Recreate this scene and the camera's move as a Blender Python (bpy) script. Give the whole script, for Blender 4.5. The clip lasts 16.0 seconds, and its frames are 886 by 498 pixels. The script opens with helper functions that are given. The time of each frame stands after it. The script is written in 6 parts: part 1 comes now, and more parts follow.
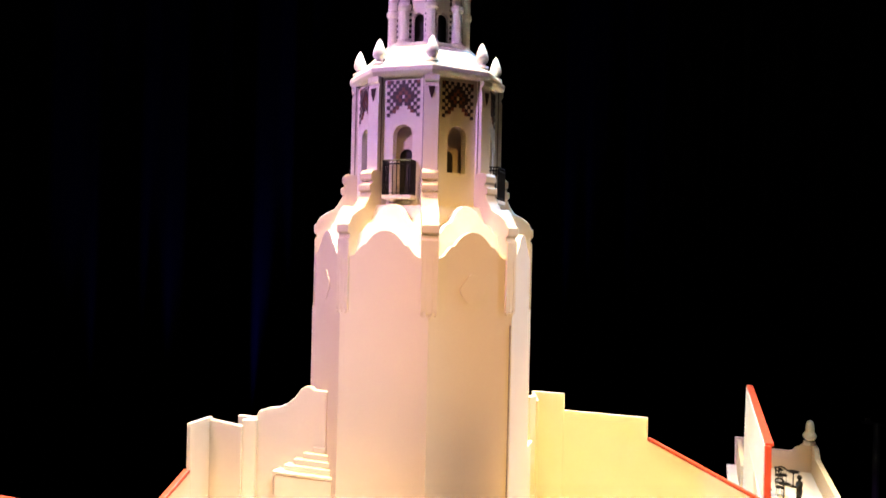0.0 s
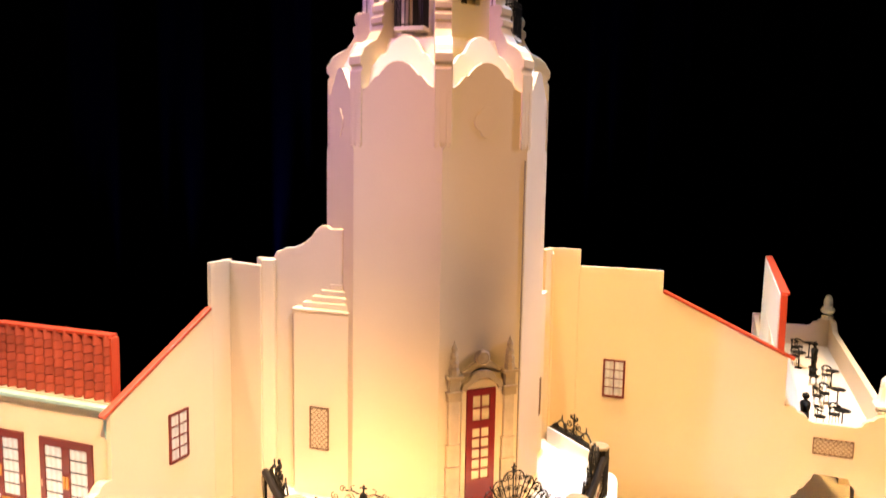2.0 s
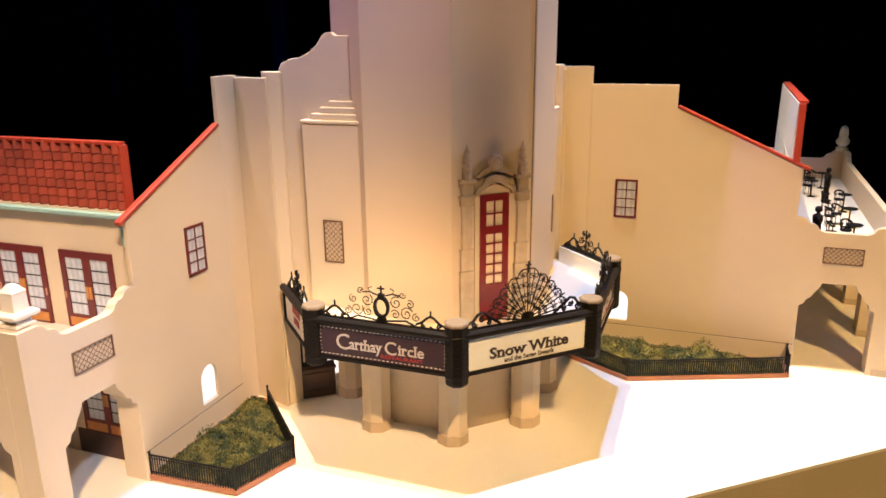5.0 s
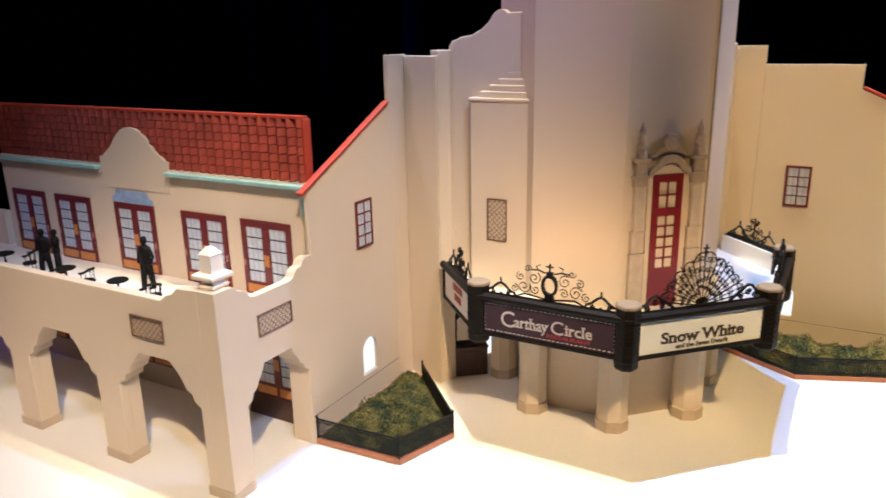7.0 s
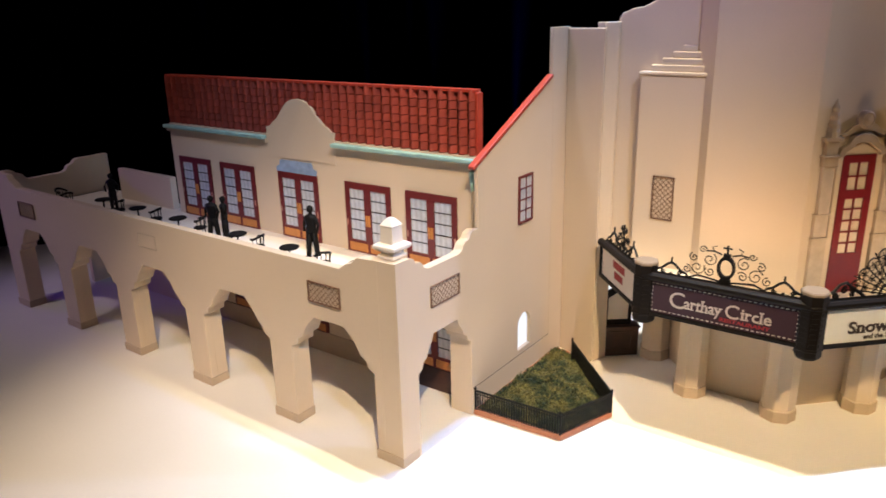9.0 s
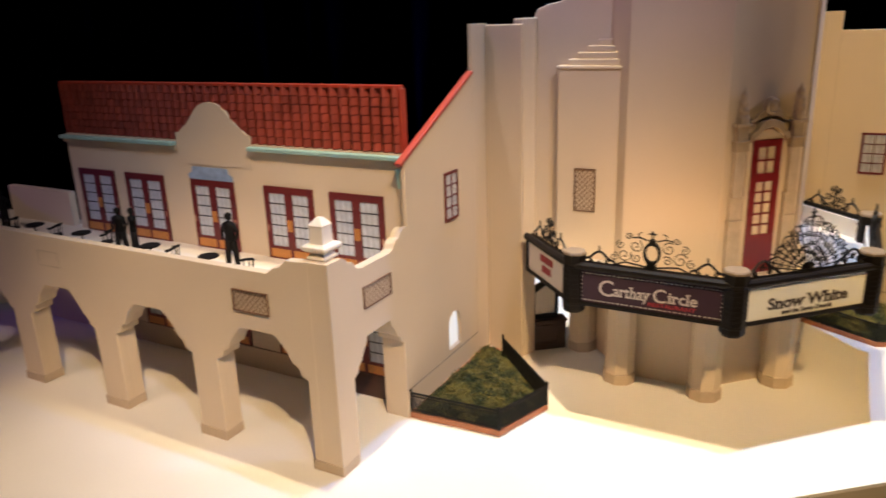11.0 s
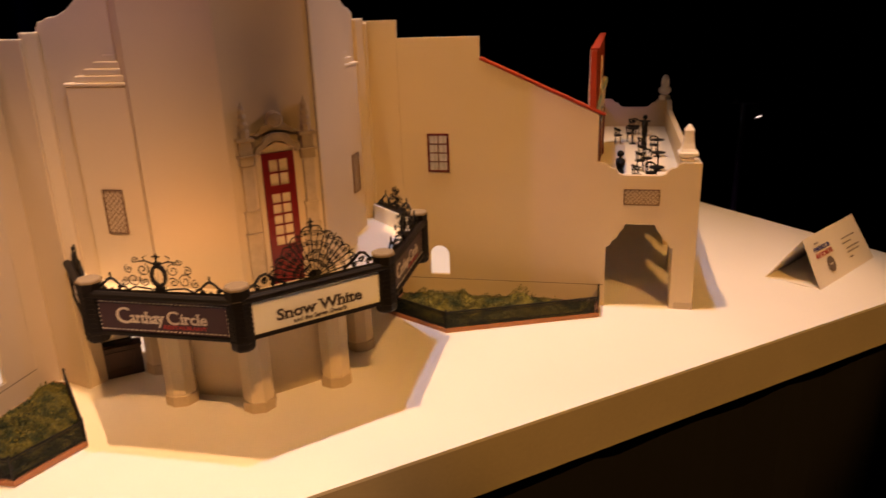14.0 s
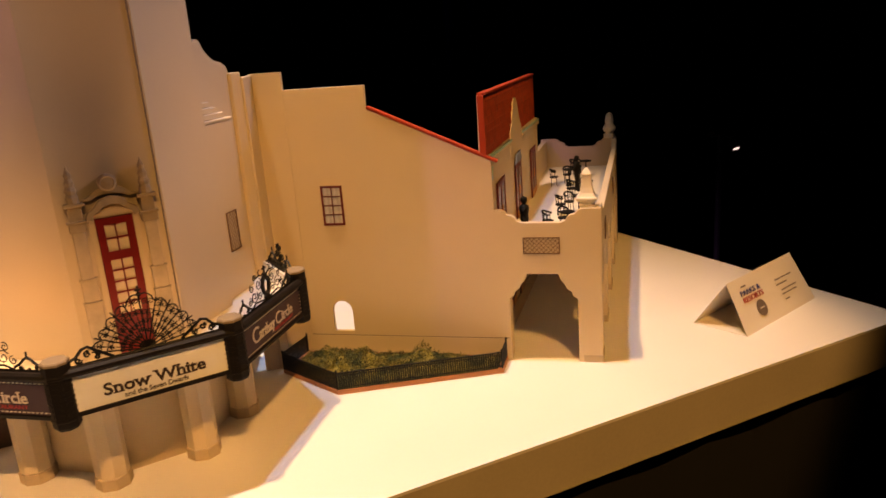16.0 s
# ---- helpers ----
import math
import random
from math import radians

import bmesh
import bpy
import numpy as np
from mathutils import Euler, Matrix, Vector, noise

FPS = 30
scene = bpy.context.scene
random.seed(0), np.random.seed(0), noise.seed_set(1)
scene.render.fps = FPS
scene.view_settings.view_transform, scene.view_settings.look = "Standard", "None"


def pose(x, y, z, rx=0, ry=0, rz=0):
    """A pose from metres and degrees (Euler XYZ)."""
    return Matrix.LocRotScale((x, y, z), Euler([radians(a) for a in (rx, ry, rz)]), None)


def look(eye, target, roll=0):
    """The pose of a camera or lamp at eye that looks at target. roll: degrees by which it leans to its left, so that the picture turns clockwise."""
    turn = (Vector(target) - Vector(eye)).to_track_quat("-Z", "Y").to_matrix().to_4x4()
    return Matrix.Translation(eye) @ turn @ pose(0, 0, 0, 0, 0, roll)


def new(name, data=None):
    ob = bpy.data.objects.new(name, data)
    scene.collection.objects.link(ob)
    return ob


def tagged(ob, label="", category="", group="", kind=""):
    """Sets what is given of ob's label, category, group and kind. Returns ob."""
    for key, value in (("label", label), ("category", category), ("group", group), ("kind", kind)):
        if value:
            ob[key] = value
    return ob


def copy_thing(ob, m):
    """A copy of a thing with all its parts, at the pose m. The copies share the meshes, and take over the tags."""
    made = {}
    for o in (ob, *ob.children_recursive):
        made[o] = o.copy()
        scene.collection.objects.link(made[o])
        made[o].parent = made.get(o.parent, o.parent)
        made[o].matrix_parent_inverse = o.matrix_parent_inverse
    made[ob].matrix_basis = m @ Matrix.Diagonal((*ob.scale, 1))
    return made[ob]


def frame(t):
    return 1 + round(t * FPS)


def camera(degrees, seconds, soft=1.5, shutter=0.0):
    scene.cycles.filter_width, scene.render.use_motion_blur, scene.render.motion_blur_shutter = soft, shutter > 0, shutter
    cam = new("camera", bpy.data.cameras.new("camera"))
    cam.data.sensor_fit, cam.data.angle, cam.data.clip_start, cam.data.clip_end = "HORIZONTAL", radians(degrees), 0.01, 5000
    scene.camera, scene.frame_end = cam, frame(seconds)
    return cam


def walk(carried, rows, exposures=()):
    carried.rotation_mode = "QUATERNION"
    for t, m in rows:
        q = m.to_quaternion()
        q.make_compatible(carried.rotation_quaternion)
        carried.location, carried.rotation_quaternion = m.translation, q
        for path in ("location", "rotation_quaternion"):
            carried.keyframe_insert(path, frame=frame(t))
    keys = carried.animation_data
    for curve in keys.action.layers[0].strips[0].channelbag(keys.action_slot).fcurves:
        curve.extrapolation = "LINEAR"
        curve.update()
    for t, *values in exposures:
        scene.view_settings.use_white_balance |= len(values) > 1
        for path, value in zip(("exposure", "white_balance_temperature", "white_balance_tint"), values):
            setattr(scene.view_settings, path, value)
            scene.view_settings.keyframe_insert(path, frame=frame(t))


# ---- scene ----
cam = camera(62.2, 16.0, soft=1.6, shutter=0.5)
PATH = [
    (0, (0.5499, -1.1049, 0.6408), (0.2361, -0.1554, 0.6410), 1.33),
    (0.5, (0.5524, -1.1018, 0.6112), (0.2237, -0.1573, 0.6011), 0.86),
    (1, (0.5611, -1.0992, 0.5888), (0.2206, -0.1597, 0.5534), 2.11),
    (1.5, (0.5602, -1.0998, 0.5643), (0.2166, -0.1628, 0.5011), 1.81),
    (2, (0.5597, -1.1020, 0.5482), (0.2222, -0.1674, 0.4364), 1.00),
    (2.5, (0.5632, -1.1019, 0.5279), (0.2289, -0.1723, 0.3729), 0.53),
    (3, (0.5631, -1.1067, 0.5066), (0.2283, -0.1848, 0.3115), 0.30),
    (3.5, (0.5611, -1.1078, 0.4971), (0.2291, -0.1922, 0.2700), 0.11),
    (3.7, (0.5612, -1.1077, 0.4954), (0.2313, -0.1951, 0.2540), 0.05),
    (4.4, (0.5594, -1.1077, 0.4808), (0.2331, -0.2016, 0.2115), -0.28),
    (5.1, (0.5539, -1.1087, 0.4646), (0.2176, -0.2076, 0.1909), -0.62),
    (5.8, (0.5384, -1.1154, 0.4554), (0.1649, -0.2293, 0.1812), -0.74),
    (6, (0.5369, -1.1206, 0.4598), (0.1425, -0.2454, 0.1794), -0.79),
    (6.5, (0.5160, -1.1265, 0.4524), (0.0881, -0.2668, 0.1733), -0.66),
    (7, (0.4984, -1.1343, 0.4494), (0.0292, -0.2966, 0.1700), -1.07),
    (7.5, (0.4821, -1.1422, 0.4477), (-0.0140, -0.3212, 0.1653), -1.06),
    (8, (0.4696, -1.1517, 0.4455), (-0.0434, -0.3418, 0.1612), -1.11),
    (8.5, (0.4578, -1.1539, 0.4510), (-0.0900, -0.3730, 0.1507), -1.60),
    (8.7, (0.4432, -1.1663, 0.4515), (-0.1129, -0.3931, 0.1466), -1.37),
    (9.4, (0.4101, -1.1800, 0.4488), (-0.1652, -0.4244, 0.1355), -1.76),
    (10.1, (0.3835, -1.1871, 0.4381), (-0.1712, -0.4139, 0.1308), -2.15),
    (10.8, (0.3926, -1.1807, 0.4339), (-0.1049, -0.3673, 0.1322), -2.12),
    (11, (0.4006, -1.1836, 0.4325), (-0.0622, -0.3481, 0.1359), -1.92),
    (11.5, (0.4293, -1.1651, 0.4375), (0.0089, -0.3093, 0.1364), -1.75),
    (12, (0.4780, -1.1437, 0.4409), (0.1188, -0.2637, 0.1302), -1.53),
    (12.5, (0.5233, -1.1228, 0.4386), (0.2162, -0.2243, 0.1248), -1.59),
    (13, (0.5816, -1.1023, 0.4432), (0.3085, -0.1962, 0.1200), -2.19),
    (13.5, (0.6286, -1.0846, 0.4444), (0.3917, -0.1680, 0.1223), -2.21),
    (14, (0.6705, -1.0701, 0.4479), (0.4714, -0.1426, 0.1314), -1.92),
    (14.5, (0.7122, -1.0507, 0.4477), (0.5333, -0.1155, 0.1420), -2.48),
    (15, (0.7608, -1.0274, 0.4475), (0.5675, -0.0917, 0.1523), -3.31),
    (15.5, (0.8028, -1.0036, 0.4480), (0.5894, -0.0683, 0.1661), -4.26),
    (16, (0.8447, -0.9782, 0.4461), (0.6091, -0.0433, 0.1808), -4.28),
]
walk(cam, [(t, look(eye, aim, lean)) for t, eye, aim, lean in PATH],
     [(0.0, 1.36, 6900, 5), (1.5, 1.07, 7300, 13), (3.0, 0.61, 8000, 22), (3.5, 0.57, 8300, 24), (6.0, -0.08, 5200, 9), (8.5, -0.10, 5250, 9), (11.0, -0.42, 5900, 11), (12.0, -0.54, 6800, 17), (13.0, -0.74, 8500, 31), (14.5, -0.92, 10200, 36), (16.0, -0.62, 9900, 29)])

# ---- hall and lamps ----
world = bpy.data.worlds.new("dark_hall")
scene.world = world
world.use_nodes = True
world.node_tree.nodes["Background"].inputs["Color"].default_value = (0.02, 0.022, 0.03, 1)
world.node_tree.nodes["Background"].inputs["Strength"].default_value = 0.02


def lamp(name, eye, target, watts, colour, cone, radius, soft=0.6):
    data = bpy.data.lights.new(name, "SPOT")
    data.energy, data.color, data.spot_size, data.spot_blend, data.shadow_soft_size = watts, colour, radians(cone), soft, radius
    ob = new(name, data)
    ob.matrix_world = look(eye, target)
    return ob


lamp("key_spot", (-0.02, -0.26, 3.6), (0.385, -0.165, 0.0), 754, (1.0, 0.782, 0.446), 34, 0.04, 1.0)
lamp("cool_spot", (0.30, 0.0, 3.4), (0.37, -0.17, 0.0), 400, (0.22, 0.50, 1.0), 37, 0.04, 1.0)
lamp("arcade_spot", (-1.05, -2.5, 2.9), (-0.54, -0.54, 0.15), 90, (1.0, 0.72, 0.60), 19.5, 0.12)
lamp("upper_spot", (-0.95, -2.5, 2.9), (0.00, -0.39, 0.43), 92, (1.0, 0.77, 0.66), 11, 0.12, 1.0)
lamp("lavender_spot", (-1.20, -2.4, 2.6), (0.10, -0.26, 0.76), 190, (0.70, 0.38, 1.0), 15, 0.05, 1.0)
lamp("gold_spot", (1.50, -2.20, 2.5), (0.30, -0.30, 0.575), 142, (1.0, 0.58, 0.18), 7.5, 0.05, 1.0)
lamp("amber_spot", (1.78, -2.10, 2.6), (0.73, -0.02, 0.15), 400, (1.0, 0.605, 0.20), 18.4, 0.03, 0.4)
lamp("side_spot", (1.36, -2.00, 2.32), (0.09, -0.72, 0.0), 415, (1.0, 0.645, 0.29), 23, 0.03, 0.6)
lamp("side_cool_spot", (1.88, -1.88, 2.6), (-0.09, -0.48, 0.28), 150, (0.72, 0.81, 1.0), 14, 0.02, 0.7)
lamp("rim_spot", (2.3, 1.1, 1.7), (0.36, -0.20, 0.50), 150, (0.62, 0.68, 1.0), 13, 0.05, 0.9)


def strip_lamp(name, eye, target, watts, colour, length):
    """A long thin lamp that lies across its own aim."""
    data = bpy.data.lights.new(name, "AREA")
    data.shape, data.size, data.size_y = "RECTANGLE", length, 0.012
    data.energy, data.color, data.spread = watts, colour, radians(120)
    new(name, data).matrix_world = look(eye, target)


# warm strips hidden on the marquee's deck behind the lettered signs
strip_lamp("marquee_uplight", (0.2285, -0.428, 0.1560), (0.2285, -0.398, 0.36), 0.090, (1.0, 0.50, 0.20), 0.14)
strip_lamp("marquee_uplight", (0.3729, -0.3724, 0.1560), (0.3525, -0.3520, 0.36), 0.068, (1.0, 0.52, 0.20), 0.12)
lamp("violet_spot", (-2.1, -1.05, 0.45), (-0.66, -0.58, 0.08), 14, (0.35, 0.12, 1.0), 18, 0.04, 0.8)
# blue uplights at the foot of the curtain
for x, y, watts in ((-1.86, 2.80, 330), (-0.09, 3.40, 160), (0.195, 3.40, 50), (-2.26, 2.36, 170), (-2.50, 2.04, 110), (-2.86, 1.30, 90)):
    lamp("blue_uplight", (x, y, -0.85), (x * 1.03, y * 1.03, 1.0), watts, (0.05, 0.05, 1.0), 14, 0.03, 1.0)


# ---- materials ----
def material(name, colour, rough=0.6, metal=0.0, vary=0.06, scale=18.0, bump=0.0, fine=220.0, spec=0.5, tint=None):
    m = bpy.data.materials.new(name)
    m.use_nodes = True
    nodes, links = m.node_tree.nodes, m.node_tree.links
    b = nodes["Principled BSDF"]
    b.inputs["Roughness"].default_value, b.inputs["Metallic"].default_value = rough, metal
    b.inputs["Specular IOR Level"].default_value = spec
    where = nodes.new("ShaderNodeNewGeometry")
    coarse, grain = nodes.new("ShaderNodeTexNoise"), nodes.new("ShaderNodeTexNoise")
    coarse.inputs["Scale"].default_value, coarse.inputs["Detail"].default_value = scale, 4
    grain.inputs["Scale"].default_value, grain.inputs["Detail"].default_value = fine, 3
    for n in (coarse, grain):
        links.new(where.outputs["Position"], n.inputs["Vector"])
    mix = nodes.new("ShaderNodeMix")
    mix.data_type = "RGBA"
    dark = tint or [c * (1 - 3 * vary) for c in colour]
    mix.inputs[6].default_value, mix.inputs[7].default_value = (*dark, 1), (*[min(1, c * (1 + vary)) for c in colour], 1)
    both = nodes.new("ShaderNodeMath")
    both.operation = "MULTIPLY_ADD"
    both.inputs[1].default_value = 0.35
    links.new(grain.outputs["Fac"], both.inputs[0])
    links.new(coarse.outputs["Fac"], both.inputs[2])
    links.new(both.outputs[0], mix.inputs[0])
    links.new(mix.outputs[2], b.inputs["Base Color"])
    rmap = nodes.new("ShaderNodeMapRange")
    rmap.inputs[3].default_value, rmap.inputs[4].default_value = max(0.02, rough - 0.1), min(1, rough + 0.1)
    links.new(coarse.outputs["Fac"], rmap.inputs[0])
    links.new(rmap.outputs[0], b.inputs["Roughness"])
    if bump:
        bp = nodes.new("ShaderNodeBump")
        bp.inputs["Strength"].default_value, bp.inputs["Distance"].default_value = bump, 0.0006
        links.new(grain.outputs["Fac"], bp.inputs["Height"])
        links.new(bp.outputs["Normal"], b.inputs["Normal"])
    return m


def varied(m, amount):
    """Lets alike pieces differ a little, by Object Info's Random."""
    nodes, links = m.node_tree.nodes, m.node_tree.links
    b = nodes["Principled BSDF"]
    source = b.inputs["Base Color"].links[0].from_socket
    info, hsv, mr = nodes.new("ShaderNodeObjectInfo"), nodes.new("ShaderNodeHueSaturation"), nodes.new("ShaderNodeMapRange")
    mr.inputs[3].default_value, mr.inputs[4].default_value = 1 - amount, 1 + amount
    links.new(info.outputs["Random"], mr.inputs[0])
    links.new(mr.outputs[0], hsv.inputs["Value"])
    links.new(source, hsv.inputs["Color"])
    links.new(hsv.outputs["Color"], b.inputs["Base Color"])
    return m


def folded(m, scale, depth):
    """Upright curtain folds across a pane, in the pane's own width."""
    nodes, links = m.node_tree.nodes, m.node_tree.links
    b = nodes["Principled BSDF"]
    source = b.inputs["Base Color"].links[0].from_socket
    place, wave, hsv, mr = nodes.new("ShaderNodeTexCoord"), nodes.new("ShaderNodeTexWave"), nodes.new("ShaderNodeHueSaturation"), nodes.new("ShaderNodeMapRange")
    wave.bands_direction = "X"
    wave.inputs["Scale"].default_value, wave.inputs["Distortion"].default_value, wave.inputs["Detail"].default_value = scale, 1.5, 1.0
    mr.inputs[3].default_value, mr.inputs[4].default_value = 1 - depth, 1 + depth
    links.new(place.outputs["Object"], wave.inputs["Vector"])
    links.new(wave.outputs["Fac"], mr.inputs[0])
    links.new(mr.outputs[0], hsv.inputs["Value"])
    links.new(source, hsv.inputs["Color"])
    links.new(hsv.outputs["Color"], b.inputs["Base Color"])
    return m


STUCCO = material("cream_stucco", (0.64, 0.53, 0.395), 0.72, vary=0.035, scale=9, bump=0.12, fine=420)
STUCCO_WHITE = material("white_stucco", (0.78, 0.72, 0.64), 0.7, vary=0.03, scale=12, bump=0.12, fine=420)
# dark line colour: plinth seam, one tower corner, painted shade beside lantern pilasters
PLINTH_DARK = material("dark_line", (0.20, 0.155, 0.115), 0.8, vary=0.2, scale=60)
PLINTH_TAN = material("tan_plinth", (0.50, 0.40, 0.29), 0.7, vary=0.06, scale=30, bump=0.2)
STONE_DARK = material("sooty_stone", (0.38, 0.30, 0.20), 0.8, vary=0.16, scale=90, bump=0.6, tint=(0.19, 0.142, 0.088))
STONE = material("aged_stone", (0.50, 0.42, 0.315), 0.75, vary=0.12, scale=70, bump=0.5, tint=(0.33, 0.26, 0.175))
BOARD = material("white_board", (0.82, 0.79, 0.74), 0.55, vary=0.03, scale=5, bump=0.1, fine=300)
DECK = material("white_deck", (0.83, 0.77, 0.67), 0.6, vary=0.03, scale=12, bump=0.1)
BOARD_EDGE = material("board_edge", (0.50, 0.44, 0.35), 0.45, vary=0.10, scale=6, bump=0.1)
SKIRT = material("black_cloth", (0.003, 0.003, 0.0035), 0.9, vary=0.1, scale=12, bump=0.3)
TILE = varied(material("terracotta_tile", (0.30, 0.046, 0.025), 0.55, vary=0.12, scale=60, bump=0.3, fine=500), 0.16)
TILE_EDGE = material("red_coping", (0.38, 0.042, 0.018), 0.5, vary=0.06, scale=40, bump=0.1)
# far darker than the tiles: paints shade into the valleys between barrels
PAN = material("shaded_tile_pan", (0.085, 0.015, 0.009), 0.7, vary=0.1, scale=60)
TEAL = material("verdigris_gutter", (0.33, 0.52, 0.51), 0.5, vary=0.12, scale=60, bump=0.1)
WOOD_RED = material("dark_red_joinery", (0.125, 0.011, 0.012), 0.45, vary=0.1, scale=80, bump=0.1)
DOOR_RED = material("crimson_door", (0.17, 0.008, 0.010), 0.4, vary=0.08, scale=60, bump=0.1)
KICK = material("orange_wood", (0.52, 0.22, 0.05), 0.45, vary=0.12, scale=120, bump=0.1)
PANE = material("curtained_pane", (0.52, 0.55, 0.62), 0.18, vary=0.12, scale=150, fine=60, spec=0.6, tint=(0.30, 0.35, 0.45))
folded(PANE, 42, 0.11)
MUNTIN = material("dark_glazing_bar", (0.030, 0.026, 0.036), 0.5, vary=0.1, scale=80)
HINGE = material("pale_hinge", (0.50, 0.27, 0.20), 0.45, vary=0.08, scale=80)
PANE_WARM = material("cream_pane", (0.74, 0.66, 0.52), 0.3, vary=0.05, scale=100)
SKYGLASS = material("blue_transom", (0.30, 0.40, 0.60), 0.2, vary=0.22, scale=70, fine=90)
IRON = material("black_iron", (0.007, 0.0065, 0.0065), 0.5, 0.0, vary=0.15, scale=120, bump=0.1, spec=0.25)
BRONZE = material("dark_bronze_frame", (0.009, 0.0065, 0.0055), 0.55, 0.0, vary=0.15, scale=90, bump=0.15, spec=0.2)
CAP = material("tan_cap", (0.26, 0.19, 0.12), 0.6, vary=0.08, scale=60)
LATTICE = material("brown_lattice", (0.19, 0.105, 0.060), 0.6, vary=0.1, scale=120)
PURPLE = material("aubergine_sign", (0.046, 0.024, 0.036), 0.4, vary=0.06, scale=60, spec=0.25)
SIGN_CREAM = material("cream_sign", (0.88, 0.88, 0.85), 0.4, vary=0.025, scale=40)
LETTER = material("ivory_letter", (0.62, 0.57, 0.54), 0.4, vary=0.08, scale=60)
LETTER_DARK = material("dark_letter", (0.035, 0.022, 0.020), 0.4, vary=0.05, scale=60)
LETTER_RED = material("red_letter", (0.34, 0.02, 0.03), 0.4, vary=0.05, scale=60)
BULB = material("white_bulb", (0.85, 0.82, 0.76), 0.25, vary=0.02)
FIGURE = material("black_figure", (0.006, 0.0055, 0.0055), 0.6, vary=0.1, scale=120, spec=0.15)
KERB = material("terracotta_kerb", (0.42, 0.17, 0.085), 0.6, vary=0.1, scale=50, bump=0.2)
SOIL = material("dark_soil", (0.05, 0.045, 0.02), 0.9, vary=0.2, scale=90, bump=0.6)
MOSAIC_BROWN = material("rust_mosaic", (0.20, 0.062, 0.028), 0.45, vary=0.15, scale=300)
MOSAIC = material("dark_mosaic", (0.030, 0.011, 0.012), 0.45, vary=0.15, scale=300)
# near-black colour that paints the shade inside the lantern
SHADE = material("interior_shade", (0.02, 0.016, 0.014), 0.8, vary=0.1)
CARD = material("cream_card", (0.76, 0.70, 0.62), 0.6, vary=0.02, scale=20, bump=0.05)
INK = material("grey_ink", (0.16, 0.12, 0.10), 0.6, vary=0.02)
INK_BLUE = material("blue_ink", (0.05, 0.06, 0.20), 0.6, vary=0.02)
INK_RED = material("red_ink", (0.45, 0.05, 0.05), 0.6, vary=0.02)
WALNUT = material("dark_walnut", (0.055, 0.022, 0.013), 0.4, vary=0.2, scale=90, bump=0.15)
CURTAIN = material("black_curtain", (0.0022, 0.0022, 0.003), 0.95, vary=0.2, scale=6, bump=0.4, spec=0.05)
CARPET = material("black_carpet", (0.008, 0.008, 0.009), 0.95, vary=0.15, scale=10, bump=0.5)


def glow(name, colour, strength):
    m = material(name, colour, 0.3)
    b = m.node_tree.nodes["Principled BSDF"]
    b.inputs["Emission Color"].default_value, b.inputs["Emission Strength"].default_value = (*colour, 1), strength
    return m


STAND = material("grey_stand_metal", (0.16, 0.16, 0.19), 0.4, 0.6, vary=0.1, scale=20)
LAMP_GLOW = glow("lit_lens", (0.9, 0.85, 1.0), 2.5)


def grass_material():
    m = material("moss_grass", (0.135, 0.112, 0.022), 0.85, vary=0.2, scale=45, fine=900, tint=(0.044, 0.046, 0.009))
    nodes, links = m.node_tree.nodes, m.node_tree.links
    b = nodes["Principled BSDF"]
    source = b.inputs["Base Color"].links[0].from_socket
    # dark green cushions among dry olive ones
    place, cushion, ramp, blend = nodes.new("ShaderNodeTexCoord"), nodes.new("ShaderNodeTexNoise"), nodes.new("ShaderNodeMapRange"), nodes.new("ShaderNodeMix")
    cushion.inputs["Scale"].default_value, cushion.inputs["Detail"].default_value = 42, 4
    ramp.inputs[1].default_value, ramp.inputs[2].default_value = 0.44, 0.60
    blend.data_type = "RGBA"
    blend.inputs[7].default_value = (0.014, 0.024, 0.004, 1)
    links.new(place.outputs["Object"], cushion.inputs["Vector"])
    links.new(cushion.outputs[0], ramp.inputs[0])
    links.new(ramp.outputs[0], blend.inputs[0])
    links.new(source, blend.inputs[6])
    source = blend.outputs[2]
    geo, hsv, mr = nodes.new("ShaderNodeNewGeometry"), nodes.new("ShaderNodeHueSaturation"), nodes.new("ShaderNodeMapRange")
    mr.inputs[3].default_value, mr.inputs[4].default_value = 0.55, 1.6
    links.new(geo.outputs["Random Per Island"], mr.inputs[0])
    links.new(mr.outputs[0], hsv.inputs["Value"])
    links.new(source, hsv.inputs["Color"])
    links.new(hsv.outputs["Color"], b.inputs["Base Color"])
    return m


GRASS = grass_material()


# ---- building blocks ----
def V(*a):
    return Vector(a)


def thing(name, label, category, at=(0, 0, 0), group="", kind=""):
    ob = new(name)
    ob.empty_display_size = 0.02
    ob.matrix_basis = Matrix.Translation(at)
    return tagged(ob, label, category, group, kind)


def finish(name, bm, mat, smooth=False):
    bmesh.ops.recalc_face_normals(bm, faces=bm.faces)
    me = bpy.data.meshes.new(name)
    bm.to_mesh(me)
    bm.free()
    me.materials.append(mat)
    if smooth:
        for p in me.polygons:
            p.use_smooth = True
    return me


